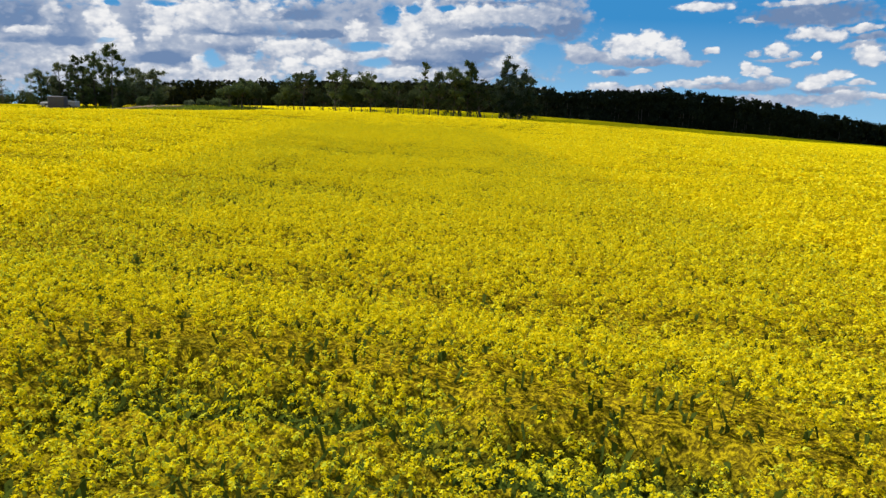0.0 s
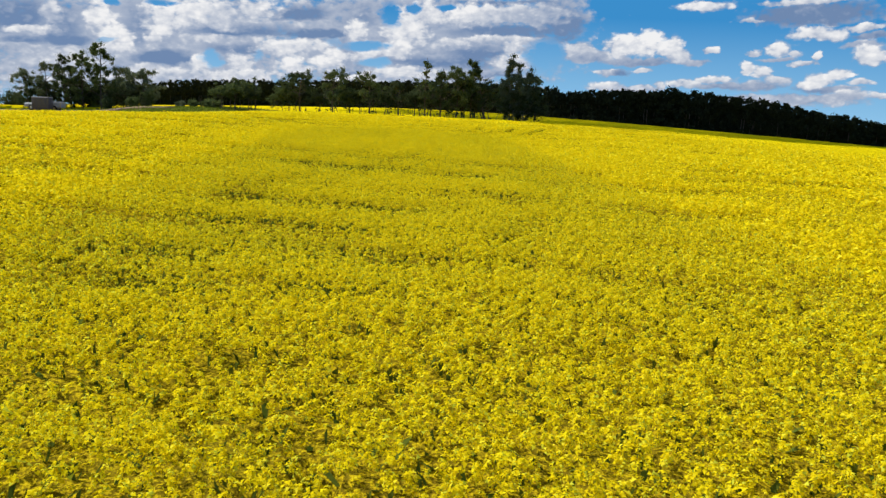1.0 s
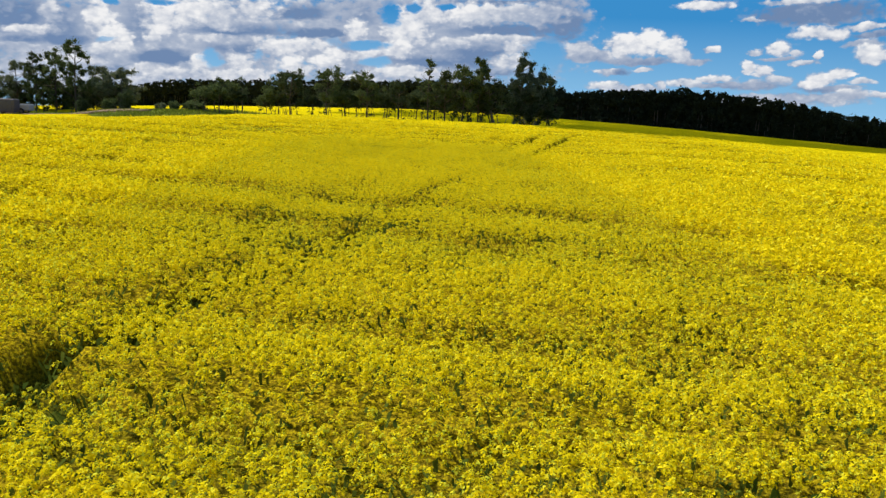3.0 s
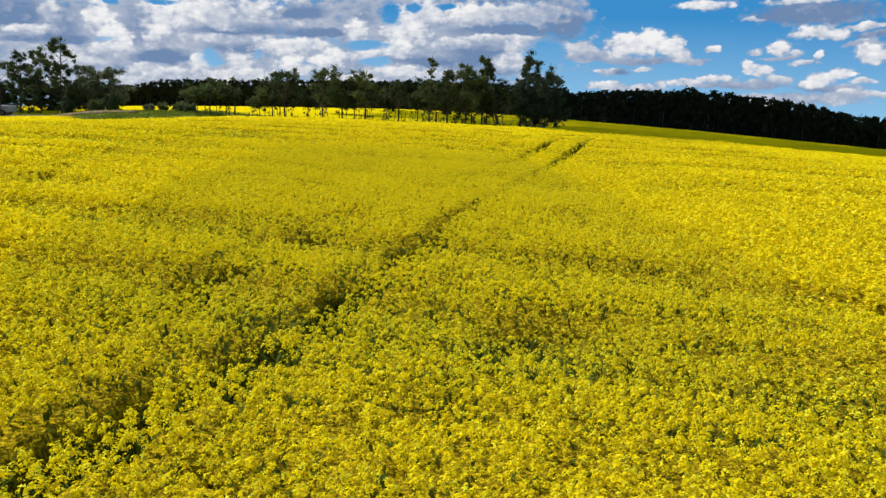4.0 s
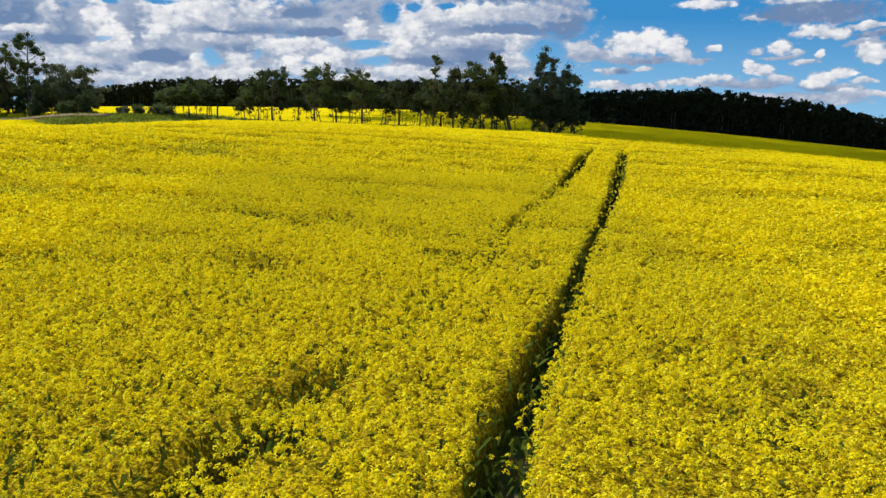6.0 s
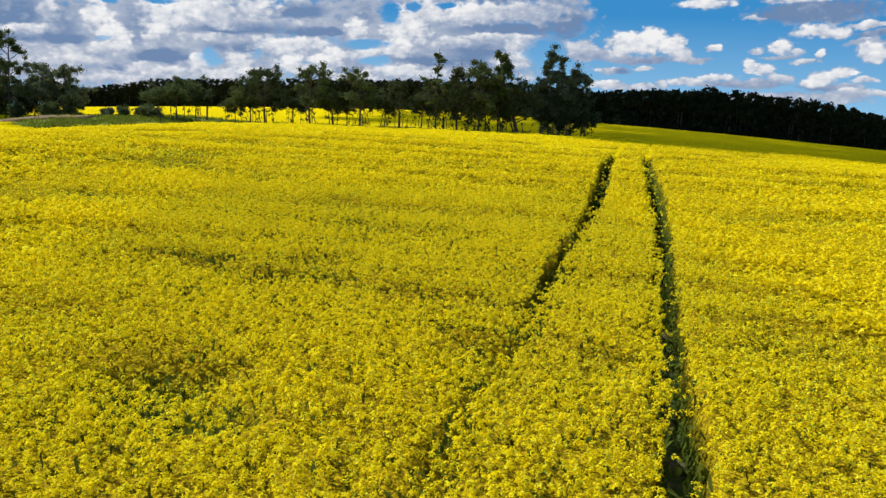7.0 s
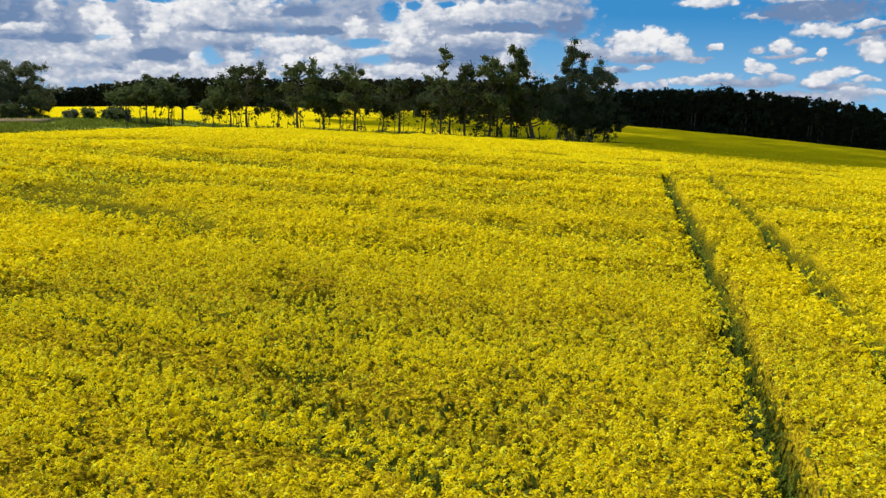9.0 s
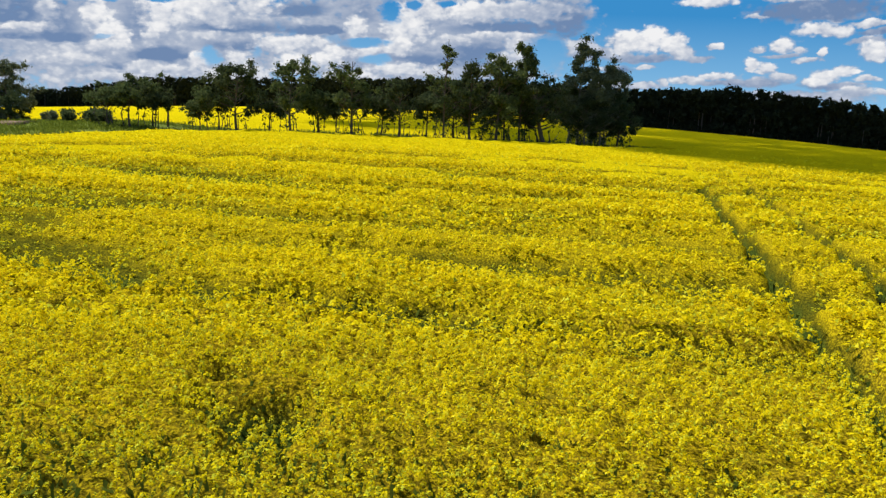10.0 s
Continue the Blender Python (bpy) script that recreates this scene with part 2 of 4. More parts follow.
GRASS = leaf_material("grass_blades", (0.105, 0.145, 0.014), (0.23, 0.27, 0.035), 0.5)
BARK = bark_material("bark", (0.05, 0.042, 0.034), (0.13, 0.11, 0.09))
BIRCH = bark_material("pale_bark", (0.12, 0.11, 0.09), (0.34, 0.31, 0.26))


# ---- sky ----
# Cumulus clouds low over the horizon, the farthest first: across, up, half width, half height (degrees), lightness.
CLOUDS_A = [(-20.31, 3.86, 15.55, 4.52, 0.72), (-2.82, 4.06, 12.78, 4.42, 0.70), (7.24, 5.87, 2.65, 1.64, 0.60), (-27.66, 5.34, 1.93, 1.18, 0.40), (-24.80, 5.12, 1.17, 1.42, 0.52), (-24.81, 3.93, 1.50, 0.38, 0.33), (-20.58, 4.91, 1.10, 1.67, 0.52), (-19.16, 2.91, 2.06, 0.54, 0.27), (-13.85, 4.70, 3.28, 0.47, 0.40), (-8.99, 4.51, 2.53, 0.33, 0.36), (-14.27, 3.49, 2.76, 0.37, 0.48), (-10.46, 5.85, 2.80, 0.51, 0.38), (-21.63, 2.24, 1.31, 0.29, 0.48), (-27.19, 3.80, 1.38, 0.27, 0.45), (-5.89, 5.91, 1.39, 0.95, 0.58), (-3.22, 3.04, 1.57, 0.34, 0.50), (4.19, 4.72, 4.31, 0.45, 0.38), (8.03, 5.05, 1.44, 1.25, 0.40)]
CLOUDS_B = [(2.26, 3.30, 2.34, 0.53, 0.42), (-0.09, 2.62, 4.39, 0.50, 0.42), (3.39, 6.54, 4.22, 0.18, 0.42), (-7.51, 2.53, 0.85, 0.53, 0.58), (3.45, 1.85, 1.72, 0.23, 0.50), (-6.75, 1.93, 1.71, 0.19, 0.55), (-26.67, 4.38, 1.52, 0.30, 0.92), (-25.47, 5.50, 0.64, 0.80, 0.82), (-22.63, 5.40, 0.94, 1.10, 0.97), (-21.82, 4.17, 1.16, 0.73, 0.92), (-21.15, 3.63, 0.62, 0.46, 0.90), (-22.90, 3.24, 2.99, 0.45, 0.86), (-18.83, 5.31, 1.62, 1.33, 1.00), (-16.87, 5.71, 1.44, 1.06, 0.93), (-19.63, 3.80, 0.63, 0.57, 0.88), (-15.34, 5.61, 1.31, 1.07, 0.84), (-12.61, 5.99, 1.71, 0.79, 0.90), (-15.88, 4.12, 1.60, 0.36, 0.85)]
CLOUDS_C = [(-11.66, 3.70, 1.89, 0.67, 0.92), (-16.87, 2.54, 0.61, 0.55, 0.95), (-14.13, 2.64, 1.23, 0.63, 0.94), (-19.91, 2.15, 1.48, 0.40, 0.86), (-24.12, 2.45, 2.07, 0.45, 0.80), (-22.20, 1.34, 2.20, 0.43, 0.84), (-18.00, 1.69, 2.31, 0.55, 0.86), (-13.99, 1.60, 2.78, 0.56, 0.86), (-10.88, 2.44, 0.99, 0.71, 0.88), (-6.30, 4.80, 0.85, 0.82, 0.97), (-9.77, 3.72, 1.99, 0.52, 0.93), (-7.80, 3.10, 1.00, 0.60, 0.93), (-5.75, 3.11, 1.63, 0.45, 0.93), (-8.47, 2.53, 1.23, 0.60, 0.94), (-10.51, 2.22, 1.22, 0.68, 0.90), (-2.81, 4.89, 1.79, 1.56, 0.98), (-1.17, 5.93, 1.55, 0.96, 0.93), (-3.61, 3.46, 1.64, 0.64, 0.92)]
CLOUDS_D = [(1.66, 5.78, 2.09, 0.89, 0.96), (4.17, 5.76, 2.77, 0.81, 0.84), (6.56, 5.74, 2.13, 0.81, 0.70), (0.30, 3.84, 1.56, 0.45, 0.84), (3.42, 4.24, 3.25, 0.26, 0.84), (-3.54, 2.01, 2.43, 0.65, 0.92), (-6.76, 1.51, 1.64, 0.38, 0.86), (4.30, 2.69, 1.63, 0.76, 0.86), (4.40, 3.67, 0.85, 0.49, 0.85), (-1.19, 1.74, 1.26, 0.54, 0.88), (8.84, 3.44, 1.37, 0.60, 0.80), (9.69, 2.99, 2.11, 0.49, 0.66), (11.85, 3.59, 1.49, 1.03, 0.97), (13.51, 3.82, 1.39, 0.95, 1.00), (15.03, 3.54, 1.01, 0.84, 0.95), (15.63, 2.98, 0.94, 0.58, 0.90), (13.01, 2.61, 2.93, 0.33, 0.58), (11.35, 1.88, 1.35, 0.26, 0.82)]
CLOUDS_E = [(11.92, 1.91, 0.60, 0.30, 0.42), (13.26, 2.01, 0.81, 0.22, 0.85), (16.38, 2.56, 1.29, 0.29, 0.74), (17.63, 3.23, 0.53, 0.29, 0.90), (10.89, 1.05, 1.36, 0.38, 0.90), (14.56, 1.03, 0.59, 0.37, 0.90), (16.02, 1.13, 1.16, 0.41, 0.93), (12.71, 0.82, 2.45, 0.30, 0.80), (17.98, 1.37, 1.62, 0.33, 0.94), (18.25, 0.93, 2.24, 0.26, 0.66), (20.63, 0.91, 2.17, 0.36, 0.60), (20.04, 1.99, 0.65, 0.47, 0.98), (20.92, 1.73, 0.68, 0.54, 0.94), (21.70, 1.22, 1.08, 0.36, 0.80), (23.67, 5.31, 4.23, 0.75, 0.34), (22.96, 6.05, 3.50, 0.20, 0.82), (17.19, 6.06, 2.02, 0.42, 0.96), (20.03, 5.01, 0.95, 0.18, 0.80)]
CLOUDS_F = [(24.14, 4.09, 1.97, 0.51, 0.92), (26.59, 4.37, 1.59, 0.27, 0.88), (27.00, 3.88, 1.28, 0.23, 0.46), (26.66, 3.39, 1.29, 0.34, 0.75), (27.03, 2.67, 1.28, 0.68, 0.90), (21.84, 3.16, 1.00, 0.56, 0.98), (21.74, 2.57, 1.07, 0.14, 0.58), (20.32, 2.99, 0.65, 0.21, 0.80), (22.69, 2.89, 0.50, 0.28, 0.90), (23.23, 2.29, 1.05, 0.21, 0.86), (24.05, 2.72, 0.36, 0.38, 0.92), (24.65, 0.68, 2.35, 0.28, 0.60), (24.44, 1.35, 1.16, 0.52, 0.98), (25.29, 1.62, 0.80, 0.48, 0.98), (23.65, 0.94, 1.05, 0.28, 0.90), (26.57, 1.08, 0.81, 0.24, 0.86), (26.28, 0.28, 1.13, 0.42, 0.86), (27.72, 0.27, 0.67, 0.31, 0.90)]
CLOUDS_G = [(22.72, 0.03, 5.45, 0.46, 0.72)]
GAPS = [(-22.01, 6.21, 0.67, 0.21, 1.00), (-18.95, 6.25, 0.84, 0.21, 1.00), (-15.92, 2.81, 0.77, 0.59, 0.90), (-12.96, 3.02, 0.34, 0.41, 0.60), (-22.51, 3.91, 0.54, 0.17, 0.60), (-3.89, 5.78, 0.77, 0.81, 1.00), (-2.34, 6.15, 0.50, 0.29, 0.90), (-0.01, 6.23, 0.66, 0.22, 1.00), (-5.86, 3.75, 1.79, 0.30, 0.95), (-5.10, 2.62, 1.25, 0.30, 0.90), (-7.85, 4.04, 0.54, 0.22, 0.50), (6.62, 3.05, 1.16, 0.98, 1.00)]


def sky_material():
    n = Nodes("cloudy_sky")
    x, y, z = n.node("SeparateXYZ", Vector=n.place()).outputs
    az = n.math("MULTIPLY", n.math("ARCTAN2", x, y), 57.2958)
    flat = n.math("SQRT", n.math("ADD", n.math("MULTIPLY", x, x), n.math("MULTIPLY", y, y)))
    el = n.math("MULTIPLY", n.math("ARCTAN2", z, flat), 57.2958)
    c, s = math.cos(radians(2.73)), math.sin(radians(2.73))      # the cloud bases slope gently
    across = n.math("ADD", n.math("MULTIPLY", az, c), n.math("MULTIPLY", el, s))
    up = n.math("SUBTRACT", n.math("MULTIPLY", el, c), n.math("MULTIPLY", az, s))
    p = n.node("CombineXYZ", X=across, Y=up).outputs[0]
    q = n.vec("MULTIPLY", p, (1.0, 1.5, 1.0))
    warp = n.vec("SUBTRACT", n.noise(q, 0.7, 4, 0.55, color=True), (0.5, 0.5, 0.5))
    p = n.vec("MULTIPLY_ADD", warp, (1.7, 0.75, 0.0), p)
    puff = n.node("TexVoronoi", Vector=n.vec("MULTIPLY_ADD", warp, (0.8, 0.8, 0.0), q), Scale=0.9, Detail=1.0, Roughness=0.5)
    curl = n.node("TexVoronoi", Vector=n.vec("MULTIPLY_ADD", warp, (0.5, 0.5, 0.0), q), Scale=2.2, Detail=1.0, Roughness=0.5)
    puff.feature = curl.feature = "SMOOTH_F1"
    billow = n.math("SUBTRACT", 0.42, puff.outputs["Distance"])
    lobe = n.math("SUBTRACT", 0.40, curl.outputs["Distance"])
    fine = n.math("SUBTRACT", n.noise(q, 1.5, 6, 0.58), 0.5)
    ragged = n.math("MULTIPLY_ADD", billow, 0.85, n.math("MULTIPLY_ADD", lobe, 0.75, n.math("MULTIPLY", fine, 1.3)))
    edge = n.math("ADD", ragged, 1.85)

    haze = n.math("MULTIPLY_ADD", ragged, 0.9, 1.6)

    def blob(cx, cy, w, h, crisp=True):
        d = n.vec("MULTIPLY_ADD", p, (1 / w, 1 / h, 0), (-cx / w, -cy / h, 0))
        return n.math("MULTIPLY_ADD", n.vec("DOT_PRODUCT", d, d), -1.3 if crisp else -0.95, edge if crisp else haze, clamp=True), n.vec("DOT_PRODUCT", d, (0.0, 1.0, 0.0))

    cover, light = 0.0, 0.6
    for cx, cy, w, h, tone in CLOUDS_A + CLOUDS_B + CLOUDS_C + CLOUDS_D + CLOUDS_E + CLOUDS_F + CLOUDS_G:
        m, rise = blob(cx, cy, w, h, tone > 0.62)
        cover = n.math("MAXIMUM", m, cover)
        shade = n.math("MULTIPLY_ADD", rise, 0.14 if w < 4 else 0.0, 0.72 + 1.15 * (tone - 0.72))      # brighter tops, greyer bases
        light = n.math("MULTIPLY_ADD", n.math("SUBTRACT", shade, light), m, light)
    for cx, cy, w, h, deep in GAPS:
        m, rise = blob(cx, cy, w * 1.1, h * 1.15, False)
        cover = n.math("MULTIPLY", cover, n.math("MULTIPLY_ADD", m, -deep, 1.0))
    # beyond the clouds that are placed one by one, a loose field of the same kind
    aside = n.span(n.math("ABSOLUTE", az), 31.0, 37.0)
    above = n.span(el, 7.5, 10.0)
    rest = n.math("MULTIPLY", n.math("MAXIMUM", aside, above), n.span(n.noise(q, 0.12, 5), 0.42, 0.62))
    cover = n.span(n.math("MAXIMUM", cover, rest), 0.0, 1.0)
    light = n.math("ADD", light, n.math("MULTIPLY_ADD", ragged, 0.32, n.math("MULTIPLY", n.math("SUBTRACT", n.noise(n.vec("MULTIPLY", p, (0.5, 1.6, 1.0)), 0.8, 4, 0.5), 0.5), 0.45)))
    gray = n.mix(n.span(light, 0.22, 0.62, smooth=False), (0.16, 0.25, 0.43), (0.42, 0.48, 0.60))
    cloud = n.mix(n.span(light, 0.62, 1.0, smooth=False), gray, (0.88, 0.88, 0.89))
    blue = n.mix(n.span(el, -1.0, 6.0, smooth=False), (0.30, 0.58, 0.83), (0.045, 0.27, 0.60))
    e = n.node("Emission", Color=n.mix(cover, blue, cloud), Strength=1.0)
    m = n.done(e.outputs[0])
    m.cycles.emission_sampling = "NONE"
    return m


def sky_ring():
    a = np.linspace(0, 2 * np.pi, 145)[:-1]
    rows = [np.stack([4400 * np.sin(a), 4400 * np.cos(a), 0 * a + z], 1) for z in (-900, 300, 800, 1300)]
    f = [[r * 144 + i, r * 144 + (i + 1) % 144, (r + 1) * 144 + (i + 1) % 144, (r + 1) * 144 + i] for r in range(3) for i in range(144)]
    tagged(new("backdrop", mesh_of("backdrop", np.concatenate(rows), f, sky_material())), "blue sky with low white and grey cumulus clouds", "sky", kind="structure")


sky_ring()


def unseen_shade_cloud():
    """A cumulus cloud added out of view, high up between the sun and the far slope, to shade it: many puffs, close
    along its front edge and looser behind.
    """
    rs = np.random.RandomState(15)
    height = 380.0
    off = to_sun * (height / to_sun.z)
    bm = bmesh.new()
    bmesh.ops.create_icosphere(bm, subdivisions=1, radius=1.0)
    ball = np.array([tuple(p.co) for p in bm.verts]) * (1, 1, 0.7)
    faces = np.array([[p.index for p in f.verts] for f in bm.faces])
    bm.free()
    x, y = [g.ravel() + rs.uniform(-2.1, 2.1, g.size) for g in np.meshgrid(np.arange(-24, 190, 4.2), np.arange(84, 268, 4.2))]
    deep = y - (113 - 1.3 * np.clip(x - 4, 0, 16) + 3 * np.sin(x / 7) + 2 * np.sin(x / 3.3))
    keep = (deep > 0) & (x > 5 + 4 * np.sin(y / 23) - 22 * np.clip((y - 124) / 8, 0, 1))
    x, y, deep = x[keep], y[keep], deep[keep]
    r = rs.uniform(0.85, 1.15, len(x)) * np.interp(deep, (0, 4, 22, 34), (2.5, 3.9, 3.9, 2.85))
    centre = np.stack([x + off.x, y + off.y, height + r * 0.4], 1)
    v = (ball[None] * r[:, None, None] + centre[:, None]).reshape(-1, 3)
    f = (faces[None] + (np.arange(len(x)) * len(ball))[:, None, None]).reshape(-1, 3)
    n = Nodes("cloud_vapour")
    vapour = n.surface(n.mix(n.noise(n.place(), 0.05, 5), (0.78, 0.79, 0.82), (0.90, 0.90, 0.91)), 1.0, spec=0.0)
    tagged(new("cloud", smooth(mesh_of("cloud", v, f, vapour))), "white cumulus cloud added out of view to shade the far slope", "cloud", kind="structure")


unseen_shade_cloud()


# ---- ground ----
def graded(stops):
    """Coordinates along a line: (to, step) pairs after the first value."""
    out = [stops[0]]
    for to, step in stops[1:]:
        k = max(1, round((to - out[-1]) / step))
        out += list(np.linspace(out[-1], to, k + 1)[1:])
    return np.array(out)


def sheet(name, xs, ys, height, material, keep=None, skirt=0.0):
    gx, gy = np.meshgrid(xs, ys, indexing="ij")
    v = np.stack([gx, gy, height(gx, gy)], -1).reshape(-1, 3)
    i, j = np.meshgrid(np.arange(len(xs) - 1), np.arange(len(ys) - 1), indexing="ij")
    a = (i * len(ys) + j).ravel()
    f = np.stack([a, a + len(ys), a + len(ys) + 1, a + 1], 1)
    if keep is not None:
        mid = v[f].mean(1)
        f = f[keep(mid[:, 0], mid[:, 1])]
        used = np.unique(f)
        index = np.zeros(len(v), int)
        index[used] = np.arange(len(used))
        v, f = v[used], index[f]
    if skirt:
        edges = np.concatenate([f[:, [k, (k + 1) % 4]] for k in range(4)])
        key = np.sort(edges, 1)
        _, first, count = np.unique(key, axis=0, return_index=True, return_counts=True)
        rim = edges[first[count == 1]]
        low = v.copy()
        low[:, 2] -= skirt
        f = np.concatenate([f, np.stack([rim[:, 1], rim[:, 0], rim[:, 0] + len(v), rim[:, 1] + len(v)], 1)])
        v = np.concatenate([v, low])
    return smooth(mesh_of(name, v, f, material))


tagged(new("ground", sheet("ground", graded([-4200, (-400, 400), (-60, 12), (60, 2), (400, 12), (4200, 400)]),
       graded([-2000, (-20, 180), (125, 1.5), (450, 8), (4200, 300)]), land, SOIL)),
       "brown soil with low green weeds under the crop", "ground", kind="structure")

VERGE_LINE = 110.5      # where the near crop ends, before the trees


def verge_edge(x):
    x = np.asarray(x, float)
    return VERGE_LINE - 6.0 * np.clip((-22 - x) / 12, 0, 1) * np.clip((x + 44) / 6, 0, 1) + 1.5 * (lattice(np.asarray(x, float) / 9, np.asarray(x, float) * 0, 61) - 0.5)


def in_verge(x, y):
    return (x < 15.5) & (y > verge_edge(x)) & (y < 121.5 + 8 * np.clip((-30 - x) / 30, 0, 1.5))


def verge_height(x, y):
    return land(x, y) + 0.07 + 0.85 * np.clip((-18 - x) / 12, 0, 1) * np.clip((x + 52) / 10, 0.25, 1) + 0.25 * rough_noise(x / 3, y / 3, 71, 2)


tagged(new("verge", sheet("verge", graded([-130, (16, 1.0)]), graded([105, (138, 0.75)]), verge_height, VERGE, in_verge, 0.3)),
       "rough green grass strip under the line of trees", "grass verge", kind="structure")


def track_height(x, y):
    return verge_height(x, y) + 0.14 + 0.06 * rough_noise(x / 1.5, y / 1.5, 73, 2)


def in_track(x, y):
    mid = 113.5 + 0.6 * np.sin(x / 7) + 3.0 * np.clip((x + 62) / 24, -1, 0.2)
    return (x < -37) & (np.abs(y - mid) < 2.4 + np.clip((-38 - x) / 8, -1, 0.5))


tagged(new("track", sheet("track", graded([-130, (-36, 1.0)]), graded([104, (122, 0.5)]), track_height, plain("dry_earth", (0.22, 0.145, 0.08), 0.95, 0, 0.4, 1.2), in_track, 0.5)),
       "bare brown earth track beside the crop", "dirt track", kind="structure")


def edge_height(x, y):
    d = nearest(x, y)
    t = thinness(x, y)
    lump = rough_noise(x / 0.8, y / 0.8, 81, 2) - 0.5
    return land(x, y) + 0.78 + 0.20 * np.clip((d - 36) / 22, 0, 1) + 0.16 * lump - 0.12 * t - 0.62 * np.clip((127 - y) / 4, 0, 1) * (y > 119)


def in_crop(x, y):
    return ~in_verge(x, y) & ~in_track(x, y) & ~((x < 15.5) & (y > 105) & (y < 121) & (y > verge_edge(x)))


tagged(new("canola_crop", sheet("canola_crop", graded([-150, (-40, 2.5), (40, 0.8), (230, 3.0)]), graded([-60, (20, 3.0), (112, 0.8), (420, 3.0)]), edge_height, CANOPY,
       lambda x, y: in_crop(x, y) & (nearest(x, y) > 36) & ((y < 239 - 0.05 * x) | (x < 35)) & (y < 372), 0.8)),
       "wide field of canola in full yellow flower", "canola field", kind="stuff")


def sparse_or_rut_shade(x, y):
    """Where few flowers grow and leaves show instead: the thin stretches and the wheel ruts, whose shade is coloured in
    too.
    """
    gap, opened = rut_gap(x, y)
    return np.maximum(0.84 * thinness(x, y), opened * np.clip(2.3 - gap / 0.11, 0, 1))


def under_height(x, y):
    gap, opened = rut_gap(x, y)
    lump = rough_noise(x / 0.22, y / 0.22, 83, 2) - 0.5
    return land(x, y) + 0.56 + 0.34 * np.clip((nearest(x, y) - 6) / 10, 0, 1) + 0.05 * np.clip((nearest(x, y) - 14) / 8, 0, 1) + 0.15 * lump - 0.50 * thinness(x, y) - 0.62 * opened * np.clip(2.3 - gap / 0.10, 0, 1)


LOWER = "lower yellow canola flowers between the tallest stems"


def understory(xs, ys, low, high, material):
    me = sheet("canola_understory", xs, ys, under_height, material, lambda x, y: (nearest(x, y) > low) & (nearest(x, y) < high), 0.1)
    co = np.zeros(len(me.vertices) * 3, np.float32)
    me.vertices.foreach_get("co", co)
    co = co.reshape(-1, 3)
    me.attributes.new("sparse_or_rut_shade", "FLOAT", "POINT").data.foreach_set("value", sparse_or_rut_shade(co[:, 0], co[:, 1]).astype(np.float32))
    tagged(new("canola_understory", me), LOWER, "canola flowers", kind="stuff")


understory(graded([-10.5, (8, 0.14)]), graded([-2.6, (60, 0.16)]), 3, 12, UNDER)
understory(graded([-30, (-6, 0.25), (14, 0.12), (30, 0.25)]), graded([3, (100, 0.4)]), 11.5, 46, UNDER_BRIGHT)


# ---- the flowering crop ----
def head_shapes(count, florets, seed):
    """Flower heads of radius 1: small three-cornered flowers set over a dome, buds at its top, flowers coloured as
    shaded at its foot.
    """
    rs = np.random.RandomState(seed)
    out = np.zeros((count, florets, 3, 3))
    wide = 0.46 * (11 / florets) ** 0.42
    for c in range(count):
        for k in range(florets):
            turn = 2 * np.pi * (k * 0.618 + rs.rand() * 0.2)
            tip = 0.15 + 1.75 * ((k + 0.3) / florets) ** 0.75 + rs.uniform(-0.15, 0.15)
            way = Vector((math.sin(tip) * math.cos(turn), math.sin(tip) * math.sin(turn), math.cos(tip)))
            mid = Vector((way.x, way.y, way.z * 1.1)) * rs.uniform(0.55, 1.05)
            face = (way + Vector(rs.uniform(-0.6, 0.6, 3)) + Vector((0, 0, 0.35))).normalized()
            m = face.to_track_quat("Z", "Y").to_matrix() @ Matrix.Rotation(rs.rand() * 6.3, 3, "Z")
            size = wide * rs.uniform(0.8, 1.15)
            for q in range(3):
                a = 2 * math.pi * (q + rs.uniform(-0.1, 0.1)) / 3
                out[c, k, q] = mid + m @ Vector((math.cos(a), math.sin(a), 0)) * size
    return out


def scatter(x0, x1, y0, y1, density, rs):
    k = int((x1 - x0) * (y1 - y0) * density)
    return rs.uniform(x0, x1, k), rs.uniform(y0, y1, k)


